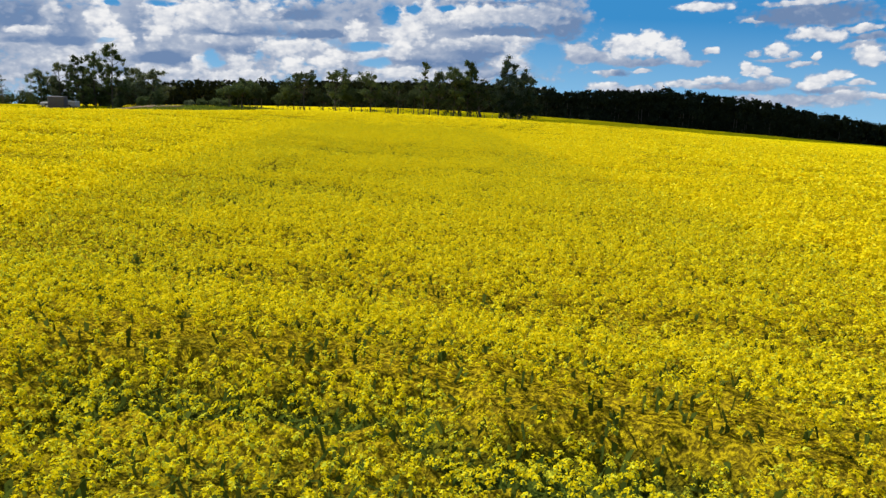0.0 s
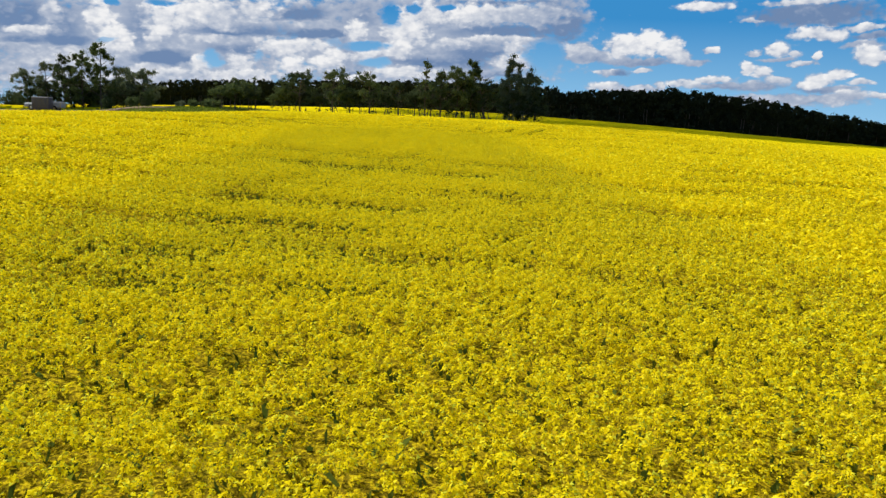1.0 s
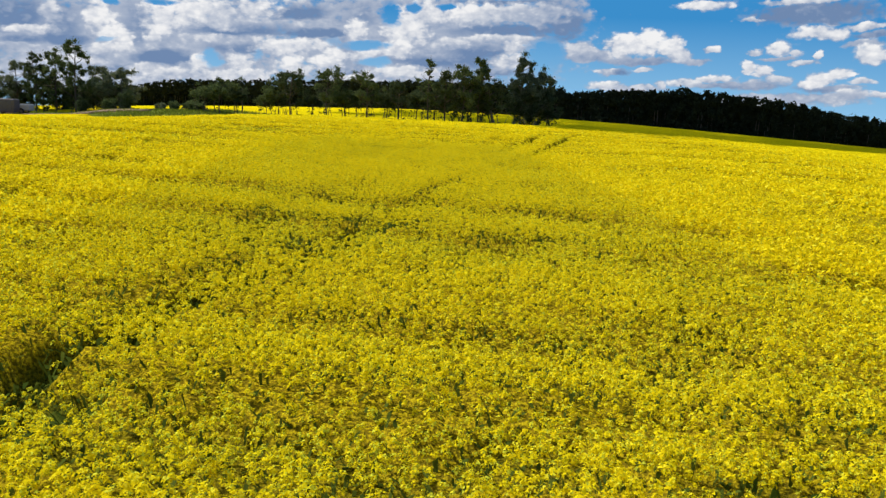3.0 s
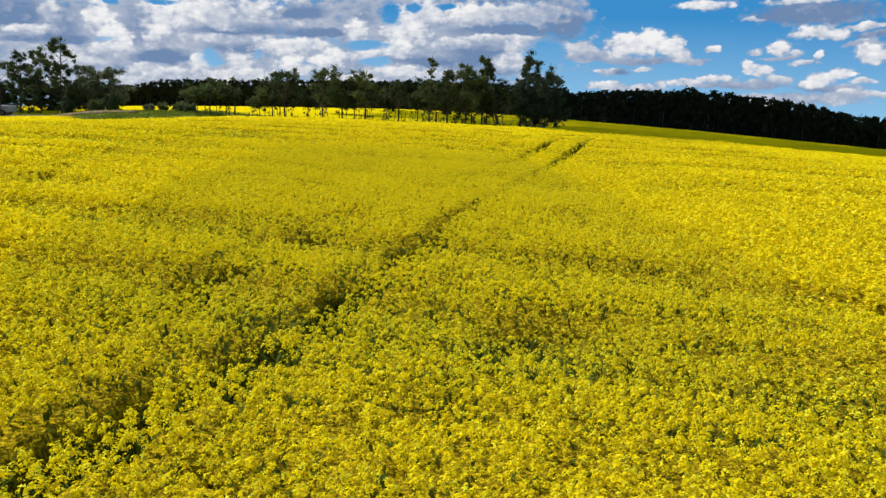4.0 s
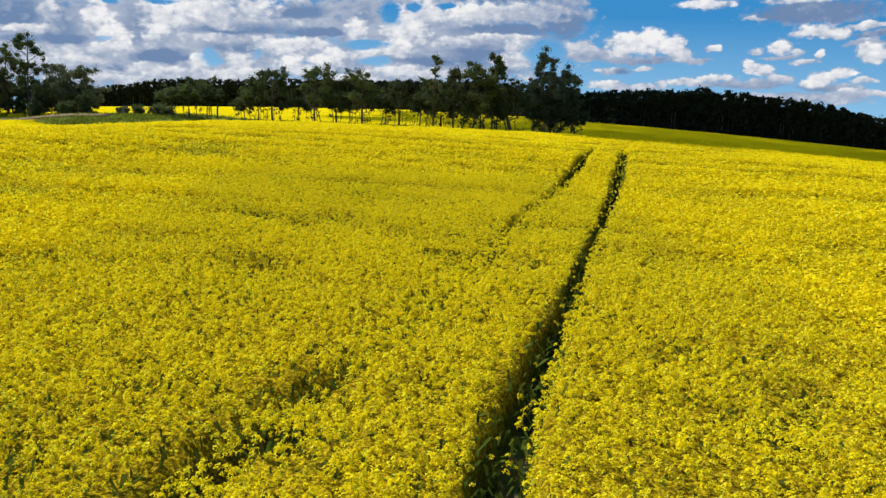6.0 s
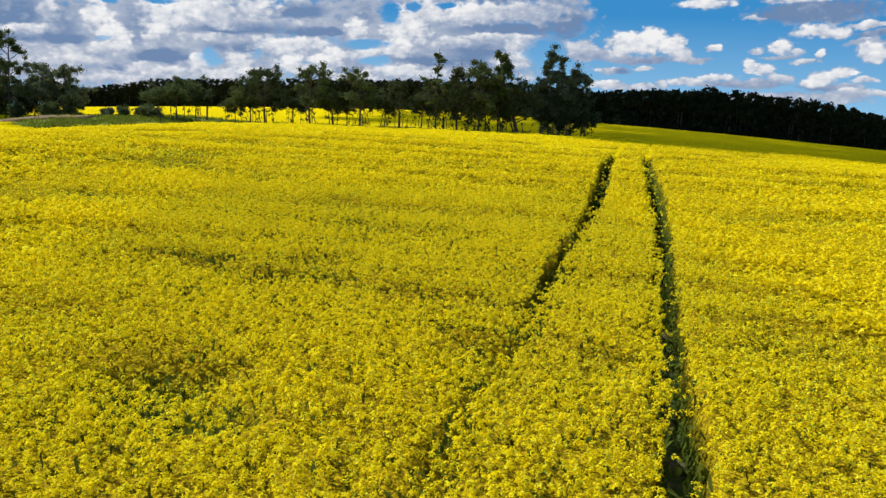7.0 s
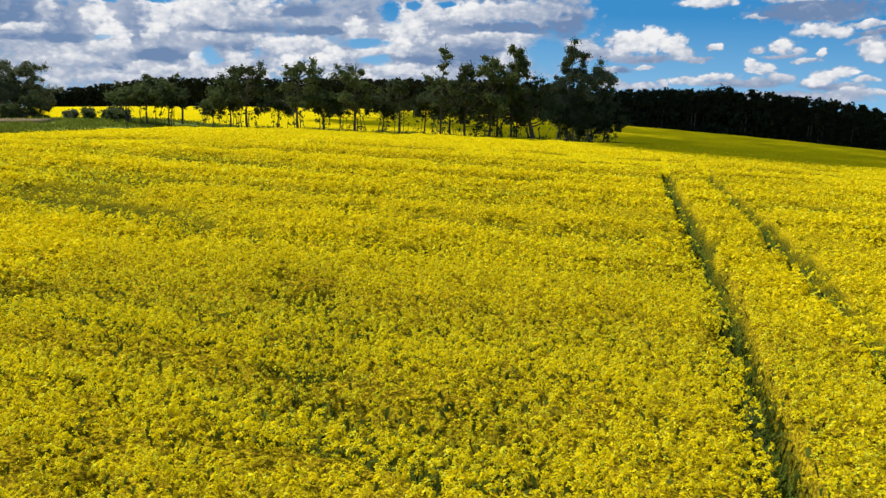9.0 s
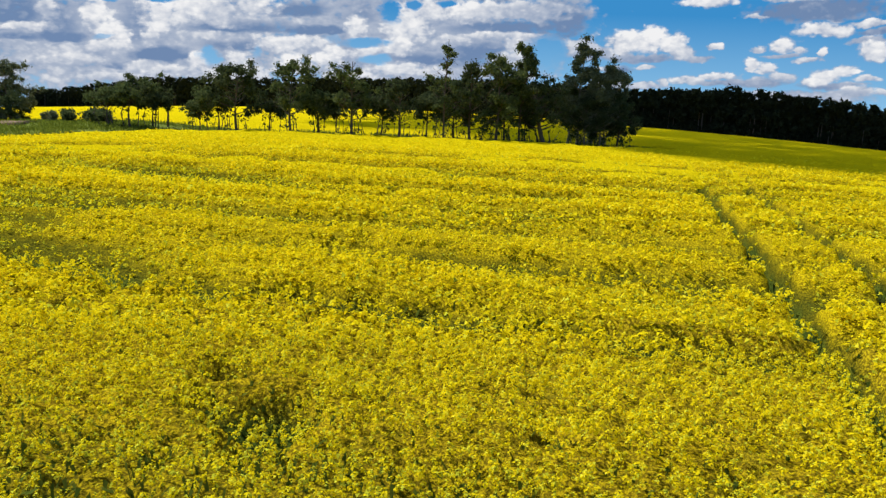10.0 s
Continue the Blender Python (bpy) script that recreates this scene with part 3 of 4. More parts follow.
def build_heads(low, high, box, density, florets, size, seed, label, spread=0.06, fade=None):
    rs = np.random.RandomState(seed)
    x, y = scatter(*box, density, rs)
    d = nearest(x, y)
    keep = (d >= low) & (d < high) & in_crop(x, y)
    if fade:
        keep &= rs.rand(len(x)) > np.clip((d - fade) / (high - fade), 0, 1)
    x, y = x[keep], y[keep]
    t = thinness(x, y)
    gap, opened = rut_gap(x, y)
    width = (0.072 + 0.078 * np.clip((41 - y) / 2, 0, 1) + 0.05 * lattice(y / 0.7, y * 0, 91)) * opened + 0.02 + 0.05 * np.clip((nearest(x, y) - 6) / 14, 0, 1) * opened + 0.05 * np.clip((y - 47) / 3, 0, 1) * opened + 0.08 * np.clip((y - 54) / 6, 0, 1) * opened
    inside = (gap < width) & (opened > 0.1)
    keep = (rs.rand(len(x)) > 0.45 * t + 0.48 * t * t) & (~inside | (rs.rand(len(x)) < 0.07))
    x, y, t, inside = x[keep], y[keep], t[keep], inside[keep]
    sag = 0.0
    if florets > 2:      # heads of one plant crowd together and stand highest in its middle
        cell = 0.17 if florets > 4 else 0.22
        u = 0.82 * x + 0.57 * y + 0.5 * lattice(x / 0.5, y / 0.5, 151)
        w = 0.82 * y - 0.57 * x + 0.5 * lattice(x / 0.6, y / 0.6, 153)
        iw = np.floor(w / cell)
        iu = np.floor(u / cell + np.modf(np.abs(np.sin(iw * 3.77)) * 931.17)[0])
        jx, jy = np.modf(np.abs(np.sin(iu * 12.9898 + iw * 78.233)) * 43758.5453)[0], np.modf(np.abs(np.sin(iu * 39.425 + iw * 11.135)) * 24634.6345)[0]
        order = np.unique(np.stack([iu, iw], 1), axis=0, return_inverse=True)[1].ravel()
        many = np.bincount(order)
        mx, my = (np.bincount(order, x) / many)[order] + (jx - 0.5) * cell * 0.9, (np.bincount(order, y) / many)[order] + (jy - 0.5) * cell * 0.9
        pull = rs.uniform(0.1, 0.42, len(x))
        x, y = x + (mx - x) * pull, y + (my - y) * pull
        sag = 0.8 * np.hypot(x - mx, y - my) + 0.10 * np.modf(jx * 7.3)[0]
    z = land(x, y) + 1.05 - sag + 0.14 * (rough_noise(x / 1.3, y / 1.3, 95, 2) - 0.5) + rs.normal(0, spread, len(x)) - np.abs(rs.normal(0, 0.07, len(x))) - 0.54 * t - 0.4 * inside * rs.rand(len(x))
    z = np.maximum(z, land(x, y) + 0.25)
    s = size * rs.uniform(0.65, 1.3, len(x)) * (1 - 0.2 * t)
    shapes = head_shapes(16, florets, seed + 1)
    pick, turn = rs.randint(0, 16, len(x)), rs.uniform(0, 6.283, len(x))
    v = shapes[pick].reshape(len(x), -1, 3) * s[:, None, None]
    v[..., 2] *= rs.uniform(0.75, 1.25, len(x))[:, None]
    lean = rs.normal(0, 0.25, (2, len(x), 1))
    v[..., 0], v[..., 1] = v[..., 0] + v[..., 2] * lean[0], v[..., 1] + v[..., 2] * lean[1]
    c, sn = np.cos(turn)[:, None], np.sin(turn)[:, None]
    px, py = v[..., 0] * c - v[..., 1] * sn, v[..., 0] * sn + v[..., 1] * c
    v = np.stack([px + x[:, None], py + y[:, None], v[..., 2] + z[:, None]], -1).reshape(-1, 3)
    me = mesh_of("canola_flowers", v, np.arange(len(v)).reshape(-1, 3), PETAL)
    me.materials.append(BUD)
    me.materials.append(SHADED)
    index = np.zeros((len(x), florets), np.int32)
    index[rs.rand(len(x), florets) < (0.06 if florets > 4 else 0.02) + 0.55 * t[:, None]] = 1
    if florets > 4:
        index[rs.rand(len(x)) < 0.45, 0] = 1
        # the lowest flowers get darker colours, as the shaded foot of the head
        index[rs.rand(len(x)) < 0.45, florets - 1] = 2
        index[rs.rand(len(x)) < 0.3, florets - 2] = 1
    me.polygons.foreach_set("material_index", index.ravel())
    tagged(new("canola_flowers", me), label, "canola flowers", kind="stuff")


def build_stalks(name, low, high, box, density, seed, tall=1.0):
    """Leaves and stems below the flowers: narrow leaning blades."""
    rs = np.random.RandomState(seed)
    x, y = scatter(*box, density, rs)
    d = nearest(x, y)
    keep = (d >= low) & (d < high)
    x, y = x[keep], y[keep]
    gap, opened = rut_gap(x, y)
    inside = (gap < 0.2 * opened) & (opened > 0.1)
    t = thinness(x, y)
    k = len(x)
    top = (0.93 - 0.3 * t) * rs.uniform(0.55, 1.0, k) * np.where(inside, rs.uniform(0.4, 0.75, k), tall)
    z = land(x, y) + top
    turn, lean, length, wide = rs.uniform(0, 6.283, k), rs.uniform(0.1, 1.3, k), rs.uniform(0.07, 0.2, k), rs.uniform(0.012, 0.035, k)
    ox, oy = np.cos(turn), np.sin(turn)
    tip = np.stack([ox * np.sin(lean) * length, oy * np.sin(lean) * length, np.cos(lean) * length], -1)
    side = np.stack([-oy * wide, ox * wide, 0 * wide], -1)
    base = np.stack([x, y, z - 0.12], -1)
    v = np.stack([base - side * 0.5, base + side * 0.5, base + tip * 0.75 + side, base + tip - side * 0.6], 1).reshape(-1, 3)
    tagged(new(name, mesh_of(name, v, np.arange(len(v)).reshape(-1, 4), STALK)), "green canola stems and leaves under the flowers", "canola leaves", kind="stuff")


HEADS = "dense yellow canola flower heads on green stems"
build_heads(3, 5.6, (-7.5, 5.5, -2.6, 54), 295, 11, 0.0305, 101, HEADS)
build_heads(5.6, 10, (-9.5, 7, -1, 59), 255, 7, 0.0335, 111, HEADS)
build_heads(10, 20, (-15.5, 13, 3, 68), 190, 3, 0.047, 116, HEADS)
build_heads(20, 62, (-38, 36, 8, 110), 84, 2, 0.068, 121, "yellow canola flowers standing close together", 0.025, 32)
build_stalks("canola_leaves", 3, 9, (-8.5, 6.5, -2.6, 57), 110, 131, 0.75)
build_stalks("canola_leaves", 9, 22, (-15, 14, 3, 70), 25, 141, 0.8)


# ---- trees ----
def stand(x, y):
    """Height of the ground that a plant stands on, on the verge or off it."""
    return float(verge_height(x, y)) if bool(in_verge(x, y)) else float(land(x, y))


def tube(points, radii, sides=6):
    points = [Vector(p) for p in points]
    v, f = [], []
    for k, p in enumerate(points):
        way = (points[min(k + 1, len(points) - 1)] - points[max(k - 1, 0)]).normalized()
        m = way.to_track_quat("Z", "Y").to_matrix()
        for s in range(sides):
            a = 2 * math.pi * s / sides
            v.append(p + m @ Vector((math.cos(a) * radii[k], math.sin(a) * radii[k], 0)))
    for k in range(len(points) - 1):
        for s in range(sides):
            a, b = k * sides + s, k * sides + (s + 1) % sides
            f.append((a, b, b + sides, a + sides))
    return v, f


def leaves_at(centres, radii, per, size, rs):
    """Small four-cornered leaves strewn through balls round the centres."""
    centres, radii = np.repeat(centres, per, 0), np.repeat(radii, per)
    k = len(centres)
    way = rs.normal(0, 1, (k, 3))
    way /= np.linalg.norm(way, axis=1)[:, None]
    mid = centres + way * (radii * np.abs(rs.normal(0, 0.75, k)).clip(0, 1.7))[:, None] * (1, 1, 0.8)
    a = rs.normal(0, 1, (k, 3))
    a /= np.linalg.norm(a, axis=1)[:, None]
    b = np.cross(a, rs.normal(0, 1, (k, 3)))
    b /= np.linalg.norm(b, axis=1)[:, None]
    s = (size * rs.uniform(0.6, 1.3, k))[:, None]
    v = np.stack([mid - a * s * 0.55 - b * s * 0.3, mid + b * s * 0.55, mid + a * s * 0.65 - b * s * 0.2], 1)
    return v.reshape(-1, 3)


def tree(x, y, h, r, seed=1, leaf=LEAF, bark=BARK, lean=(0.0, 0.0), clumps=34, per=70, size=0.26, bare=0, stem=0.11, label="slender green aspen at the field edge", sink=0.1, low=2.1):
    """A tapered, slightly crooked trunk with limbs, and a loose crown of many leaves gathered in clumps."""
    rs = np.random.RandomState(seed)
    ob = thing("tree", (x, y, stand(x, y) - sink), label, "tree", "trees along the field")
    bend, r = rs.uniform(-0.25, 0.25, 2), r * 0.82

    def spine(f):
        return Vector((lean[0] * f * h + bend[0] * math.sin(f * 4), lean[1] * f * h + bend[1] * math.sin(f * 3.1), f * h * 0.88))

    v, f = tube([spine(k / 8) for k in range(9)], [stem * (1.25 if k == 0 else 1 - 0.1 * k) for k in range(9)], 7)
    shoots = []
    for k in range(4):      # thin side stems from the same root
        turn, up = rs.rand() * 6.28, min(0.8, rs.uniform(0.8, 1.35) * low / h)
        foot = Vector((math.cos(turn), math.sin(turn), 0)) * rs.uniform(0.15, 1.0)
        tip = foot * rs.uniform(0.7, 1.6) + spine(up)
        tv, tf = tube([foot, foot * 1.3 + spine(up * 0.5), tip], [stem * rs.uniform(0.3, 0.6), stem * 0.32, 0.015], 5)
        f += [tuple(q + len(v) for q in face) for face in tf]
        v += tv
        shoots += [tip, tip.lerp(foot, rs.uniform(0.2, 0.55)) + Vector(rs.uniform(-0.25, 0.25, 3))]
    centres, radii = [], []
    base = min(0.6, low / h)
    limbs = 26 + bare
    for k in range(limbs):
        s = base + (0.93 - base) * (k + rs.rand() * 0.8) / limbs
        turn = k * 2.4 + rs.rand()
        rel = (s - base) / (1 - base)
        reach = r * (0.45 + 0.75 * math.sin(math.pi * min(1, rel * 0.78 + 0.28))) * rs.uniform(0.45, 1.3) * (1 + 0.25 * math.cos(turn - seed))
        if rel > 0.8:
            reach *= 0.6
        bald = k < bare or rs.rand() < 0.18
        a = spine(s)
        rise = rs.uniform(0.25, 0.85)
        e = a + Vector((math.cos(turn) * reach, math.sin(turn) * reach, reach * rise))
        mid = (a + e) / 2 + Vector((0, 0, -0.06 * reach))
        tv, tf = tube([a, mid, e], [stem * 0.42 * (1 - s * 0.6), stem * 0.26, 0.012], 4)
        f += [tuple(q + len(v) for q in face) for face in tf]
        v += tv
        for j in range(3):
            w = e + Vector(rs.uniform(-0.6, 0.6, 3)) * reach * 0.7
            tv, tf = tube([mid.lerp(e, 0.3 + 0.3 * j), w], [stem * 0.16, 0.008], 3)
            f += [tuple(q + len(v) for q in face) for face in tf]
            v += tv
            if not bald:
                centres.append(w)
                radii.append(rs.uniform(0.3, 0.62) * (0.42 + 0.24 * r))
        if not bald:
            centres.append(e)
            radii.append(rs.uniform(0.3, 0.62) * (0.42 + 0.24 * r))
    if not bare:
        centres.append(spine(1.0))
        radii.append(0.45)
    pick = rs.permutation(len(centres))[: max(round(clumps * 2.1), 5)]
    lv = leaves_at(np.array([centres[k] for k in pick]), np.array([radii[k] for k in pick]) * 0.9, round(per * 1.3), size * 0.58, rs)
    lv = np.concatenate([lv, leaves_at(np.array(shoots), np.full(len(shoots), 0.32), round(per * 0.2), size * 0.56, rs)])
    part("trunk", smooth(mesh_of("trunk", v, f, bark)), ob)
    part("crown", mesh_of("crown", lv, np.arange(len(lv)).reshape(-1, 3), leaf), ob)
    return ob


def bush(x, y, h, r, seed, leaf=LEAF, label="low leafy bush in the grass verge", per=60):
    rs = np.random.RandomState(seed)
    ob = thing("bush", (x, y, stand(x, y) - 0.05), label, "bush", "bushes along the field")
    v, f, centres, radii = [], [], [], []
    for k in range(7):
        turn, out = k * 2.4, r * rs.uniform(0.3, 0.9)
        e = Vector((math.cos(turn) * out, math.sin(turn) * out, h * rs.uniform(0.55, 0.95)))
        tv, tf = tube([(0, 0, -0.05), e * 0.5, e], [0.035, 0.022, 0.008], 4)
        f += [tuple(q + len(v) for q in face) for face in tf]
        v += tv
        for s in (0.45, 0.75, 1.0):
            centres.append(e * s + Vector(rs.uniform(-0.15, 0.15, 3)) * r)
            radii.append(r * rs.uniform(0.25, 0.42))
    lv = leaves_at(np.array(centres), np.array(radii), per * 2, 0.17, rs)
    part("branches", mesh_of("branches", v, f, BARK), ob)
    part("crown", mesh_of("crown", lv, np.arange(len(lv)).reshape(-1, 3), leaf), ob)
    return ob


# the tall clump at the end of the line
CLUMP = "tall pale-trunked aspen in a dense clump"
tree(8.7, 118.6, 10.8, 1.6, 201, LEAF_GREY, BIRCH, (-0.005, 0), 54, 190, 0.25, 0, 0.13, CLUMP, low=1.4)
tree(11.0, 119.2, 8.9, 1.5, 202, LEAF_GREY, BIRCH, (0.03, 0), 52, 180, 0.25, 0, 0.12, CLUMP, low=1.2)
tree(9.7, 118.4, 8.4, 1.6, 204, LEAF_GREY, BIRCH, (0.01, 0), 50, 170, 0.25, 0, 0.11, CLUMP, low=1.2)
tree(7.8, 119.0, 6.2, 1.1, 203, LEAF, BIRCH, (-0.03, 0), 34, 80, 0.25, 3, 0.10, CLUMP, low=1.5)
tree(11.9, 118.6, 5.6, 1.2, 205, LEAF_DARK, BARK, (0.03, 0), 36, 100, 0.25, 0, 0.09, CLUMP, low=1.0)
tree(9.1, 117.8, 5.0, 1.3, 206, LEAF_DARK, BIRCH, (-0.02, 0), 34, 90, 0.25, 0, 0.09, CLUMP, low=1.0)
tree(10.4, 118.0, 4.6, 1.4, 207, LEAF_DARK, BIRCH, (0.02, 0), 34, 100, 0.25, 0, 0.09, CLUMP, low=0.9)
# the middle group, with a leaning trunk
MID = "dark leafy tree in the group at the field edge"
tree(0.9, 111.8, 8.7, 1.6, 211, LEAF, BARK, (0.02, 0), 40, 105, 0.26, 2, 0.12, MID, low=1.7)
tree(3.0, 113.0, 9.7, 1.2, 212, LEAF, BARK, (0.02, 0), 40, 110, 0.25, 3, 0.11, "tall thin tree with bare twigs at its top")
tree(-1.0, 112.6, 7.6, 1.9, 213, LEAF_DARK, BARK, (0, 0), 40, 85, 0.27, 0, 0.12, MID, low=1.7)
tree(1.9, 113.6, 6.9, 2.0, 214, LEAF_DARK, BARK, (0.02, 0), 40, 85, 0.27, 0, 0.11, MID, low=1.7)
tree(5.1, 112.4, 6.2, 1.7, 215, LEAF_DARK, BARK, (-0.20, 0.02), 34, 80, 0.27, 0, 0.22, "dark tree leaning on a thick slanting trunk", low=1.9)
tree(3.7, 114.4, 4.9, 1.3, 216, LEAF_DARK, BARK, (0.03, 0), 36, 80, 0.27, 0, 0.1, MID, low=1.7)
tree(-2.2, 114.2, 5.6, 1.7, 217, LEAF_DARK, BARK, (0, 0), 34, 80, 0.27, 0, 0.1, MID, low=1.7)
tree(-3.1, 111.8, 9.6, 0.85, 218, LEAF, BARK, (0.0, 0), 22, 70, 0.25, 2, 0.10, "slim upright tree with a narrow crown")
# the thinner row towards the open end
ROW = "small leafy tree in the row along the field"
tree(-4.6, 113.0, 4.3, 1.3, 221, LEAF_DARK, BARK, (0.03, 0), 32, 75, 0.26, 0, 0.09, ROW)
tree(-6.7, 112.2, 6.0, 1.3, 222, LEAF_DARK, BARK, (0, 0), 26, 60, 0.25, 6, 0.10, "small tree with dead bare twigs at its top")
tree(-8.4, 113.6, 3.9, 1.3, 223, LEAF_DARK, BARK, (0.05, 0), 32, 75, 0.26, 0, 0.09, ROW)
tree(-10.4, 111.6, 7.3, 1.5, 224, LEAF, BARK, (-0.01, 0), 34, 70, 0.26, 3, 0.13, ROW)
tree(-11.8, 113.2, 4.0, 1.3, 225, LEAF_DARK, BARK, (0.02, 0), 32, 75, 0.26, 0, 0.09, ROW)
tree(-13.3, 112.4, 4.0, 1.3, 226, LEAF, BARK, (-0.03, 0), 34, 75, 0.26, 0, 0.1, ROW)
tree(-15.2, 111.8, 7.0, 1.7, 227, LEAF, BARK, (0.0, 0), 38, 75, 0.26, 2, 0.12, ROW)
tree(-17.3, 113.4, 3.4, 1.1, 228, LEAF_DARK, BARK, (0.03, 0), 30, 75, 0.26, 0, 0.09, ROW)
tree(-19.7, 112.6, 6.4, 1.8, 229, LEAF_DARK, BARK, (0.0, 0), 42, 85, 0.27, 0, 0.13, ROW)
tree(-21.4, 113.2, 3.5, 1.3, 230, LEAF, BARK, (-0.04, 0), 34, 75, 0.26, 2, 0.1, ROW)
tree(-22.8, 112.6, 2.6, 1.0, 231, LEAF, BARK, (-0.04, 0), 26, 65, 0.25, 0, 0.07, ROW)
tree(-26.8, 113.6, 2.9, 1.2, 232, LEAF_DARK, BARK, (0.04, 0), 34, 75, 0.26, 0, 0.09, ROW)
tree(-28.4, 112.8, 3.3, 1.6, 233, LEAF, BARK, (0, 0), 40, 80, 0.26, 0, 0.11, ROW)
tree(-30.2, 113.4, 2.8, 1.4, 234, LEAF, BARK, (-0.03, 0), 36, 75, 0.26, 2, 0.1, ROW)
# the tall group by the track
WEST = "tall broad tree in the group beside the track"
tree(-46.2, 127.0, 7.6, 2.1, 241, LEAF_GREY, BARK, (0.04, 0), 42, 119, 0.28, 0, 0.12, WEST, low=1.0)
tree(-49.0, 128.0, 8.0, 2.0, 242, LEAF_GREY, BARK, (0.02, 0), 40, 119, 0.28, 2, 0.12, WEST, low=1.0)
tree(-52.3, 127.0, 11.4, 2.3, 243, LEAF, BARK, (0, 0), 48, 144, 0.28, 0, 0.16, WEST, low=1.0)
tree(-55.6, 128.5, 10.5, 2.0, 244, LEAF, BARK, (-0.01, 0), 44, 136, 0.28, 0, 0.14, WEST, low=1.0)
tree(-58.4, 128.0, 9.9, 1.8, 245, LEAF_DARK, BARK, (-0.02, 0), 38, 119, 0.28, 2, 0.13, WEST, low=1.0)
tree(-61.5, 129.0, 8.4, 2.0, 246, LEAF_GREY, BARK, (-0.03, 0), 36, 60, 0.28, 3, 0.12, WEST, low=1.0)
tree(-64.6, 129.5, 7.2, 1.9, 247, LEAF_GREY, BARK, (-0.09, 0), 34, 60, 0.28, 3, 0.12, WEST, low=1.0)
for k in range(8):
    tree(-47.5 - 2.3 * k, 130.5 + 0.7 * (k % 3), 4.9 + 0.6 * (k % 3), 1.9, 261 + k, LEAF_DARK, BARK, (0.02 * (k % 3 - 1), 0), 40, 120, 0.28, 0, 0.09, "dark young tree within the group", low=0.4)
tree(-75.5, 138.0, 7.4, 0.7, 271, LEAF_DARK, BARK, (-0.06, 0), 5, 30, 0.24, 10, 0.10, "dead leaning tree with bare broken limbs")

bush(-35.6, 117.6, 1.2, 0.9, 281)
bush(-33.6, 118.4, 1.3, 1.2, 282)
bush(-37.4, 118.2, 1.0, 0.7, 283, LEAF_GREY)
bush(-32.2, 116.4, 1.1, 1.1, 284)
bush(-44.4, 124.5, 3.0, 1.2, 286, LEAF_DARK)
bush(-46.4, 123.6, 2.2, 1.2, 287)
bush(-50.2, 124.0, 1.9, 1.1, 288, LEAF_DARK)
for k, (bx, bh) in enumerate(((-71.5, 3.2), (-74.0, 3.6), (-77.0, 3.4), (-80.5, 3.8), (-68.6, 3.0))):
    bush(bx, 141.0 + k % 2, bh, 2.0, 295 + k, LEAF_DARK, "dark thicket behind the track", 110)


# ---- far woods ----
def woods(name, line, deep, dense, height, seed, label):
    """A belt of mixed forest: ragged crowns of many leaf sprays under an uneven roof, over thin trunks."""
    rs = np.random.RandomState(seed)
    centres, radii, v, f = [], [], [], []
    for (ax, ay), (bx, by) in zip(line, line[1:]):
        length = math.hypot(bx - ax, by - ay)
        k = int(length * dense)
        s, back = rs.rand(k), deep * rs.rand(k) ** 1.5
        x, y = ax + (bx - ax) * s + rs.normal(0, 0.4, k), ay + (by - ay) * s + back
        roof = np.array([height(q) for q in x]) * (0.87 + 0.15 * rough_noise(x / 2.6, y / 2.6, seed, 2))
        u = np.where(rs.rand(k) < 0.25, 0.25 * rs.rand(k), rs.rand(k) ** 0.7)
        wide = 0.55 + 0.75 * (1 - u) + 0.2 * rs.rand(k)
        centres.append(np.stack([x, y, land(x, y) + roof * (-0.02 + 1.0 * u)], 1))
        radii.append(wide)
        for q in range(int(length / 1.6)):
            w = rs.rand()
            x, y = ax + (bx - ax) * w, ay + (by - ay) * w + rs.rand() * 3
            g = float(land(x, y))
            tv, tf = tube([(x, y, g - 0.3), (x + rs.normal(0, 0.1), y, g + 5.5)], [0.16, 0.07], 4)
            f += [tuple(i + len(v) for i in face) for face in tf]
            v += tv
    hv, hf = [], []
    for (ax, ay), (bx, by) in zip(line, line[1:]):      # a dark wall added to fill gaps, for the belt's shaded inside
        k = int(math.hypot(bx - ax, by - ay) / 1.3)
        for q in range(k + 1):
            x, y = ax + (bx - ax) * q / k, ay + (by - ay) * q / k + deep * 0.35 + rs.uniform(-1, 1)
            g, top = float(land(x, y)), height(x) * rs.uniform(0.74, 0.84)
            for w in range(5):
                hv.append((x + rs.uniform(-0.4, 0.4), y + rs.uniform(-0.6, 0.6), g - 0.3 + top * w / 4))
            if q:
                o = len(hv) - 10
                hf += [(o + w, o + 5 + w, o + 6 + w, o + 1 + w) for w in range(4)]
    lv = leaves_at(np.concatenate(centres), np.concatenate(radii), 24, 0.74, rs)
    ob = tagged(new(name), label, "forest", kind="stuff")
    part("trunks", mesh_of("trunks", np.array([tuple(p) for p in v]), f, BARK), ob)
    part("inner_hull", mesh_of("inner_hull", np.array(hv), hf, WOODS), ob)
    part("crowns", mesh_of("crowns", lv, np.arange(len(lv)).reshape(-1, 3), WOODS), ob)


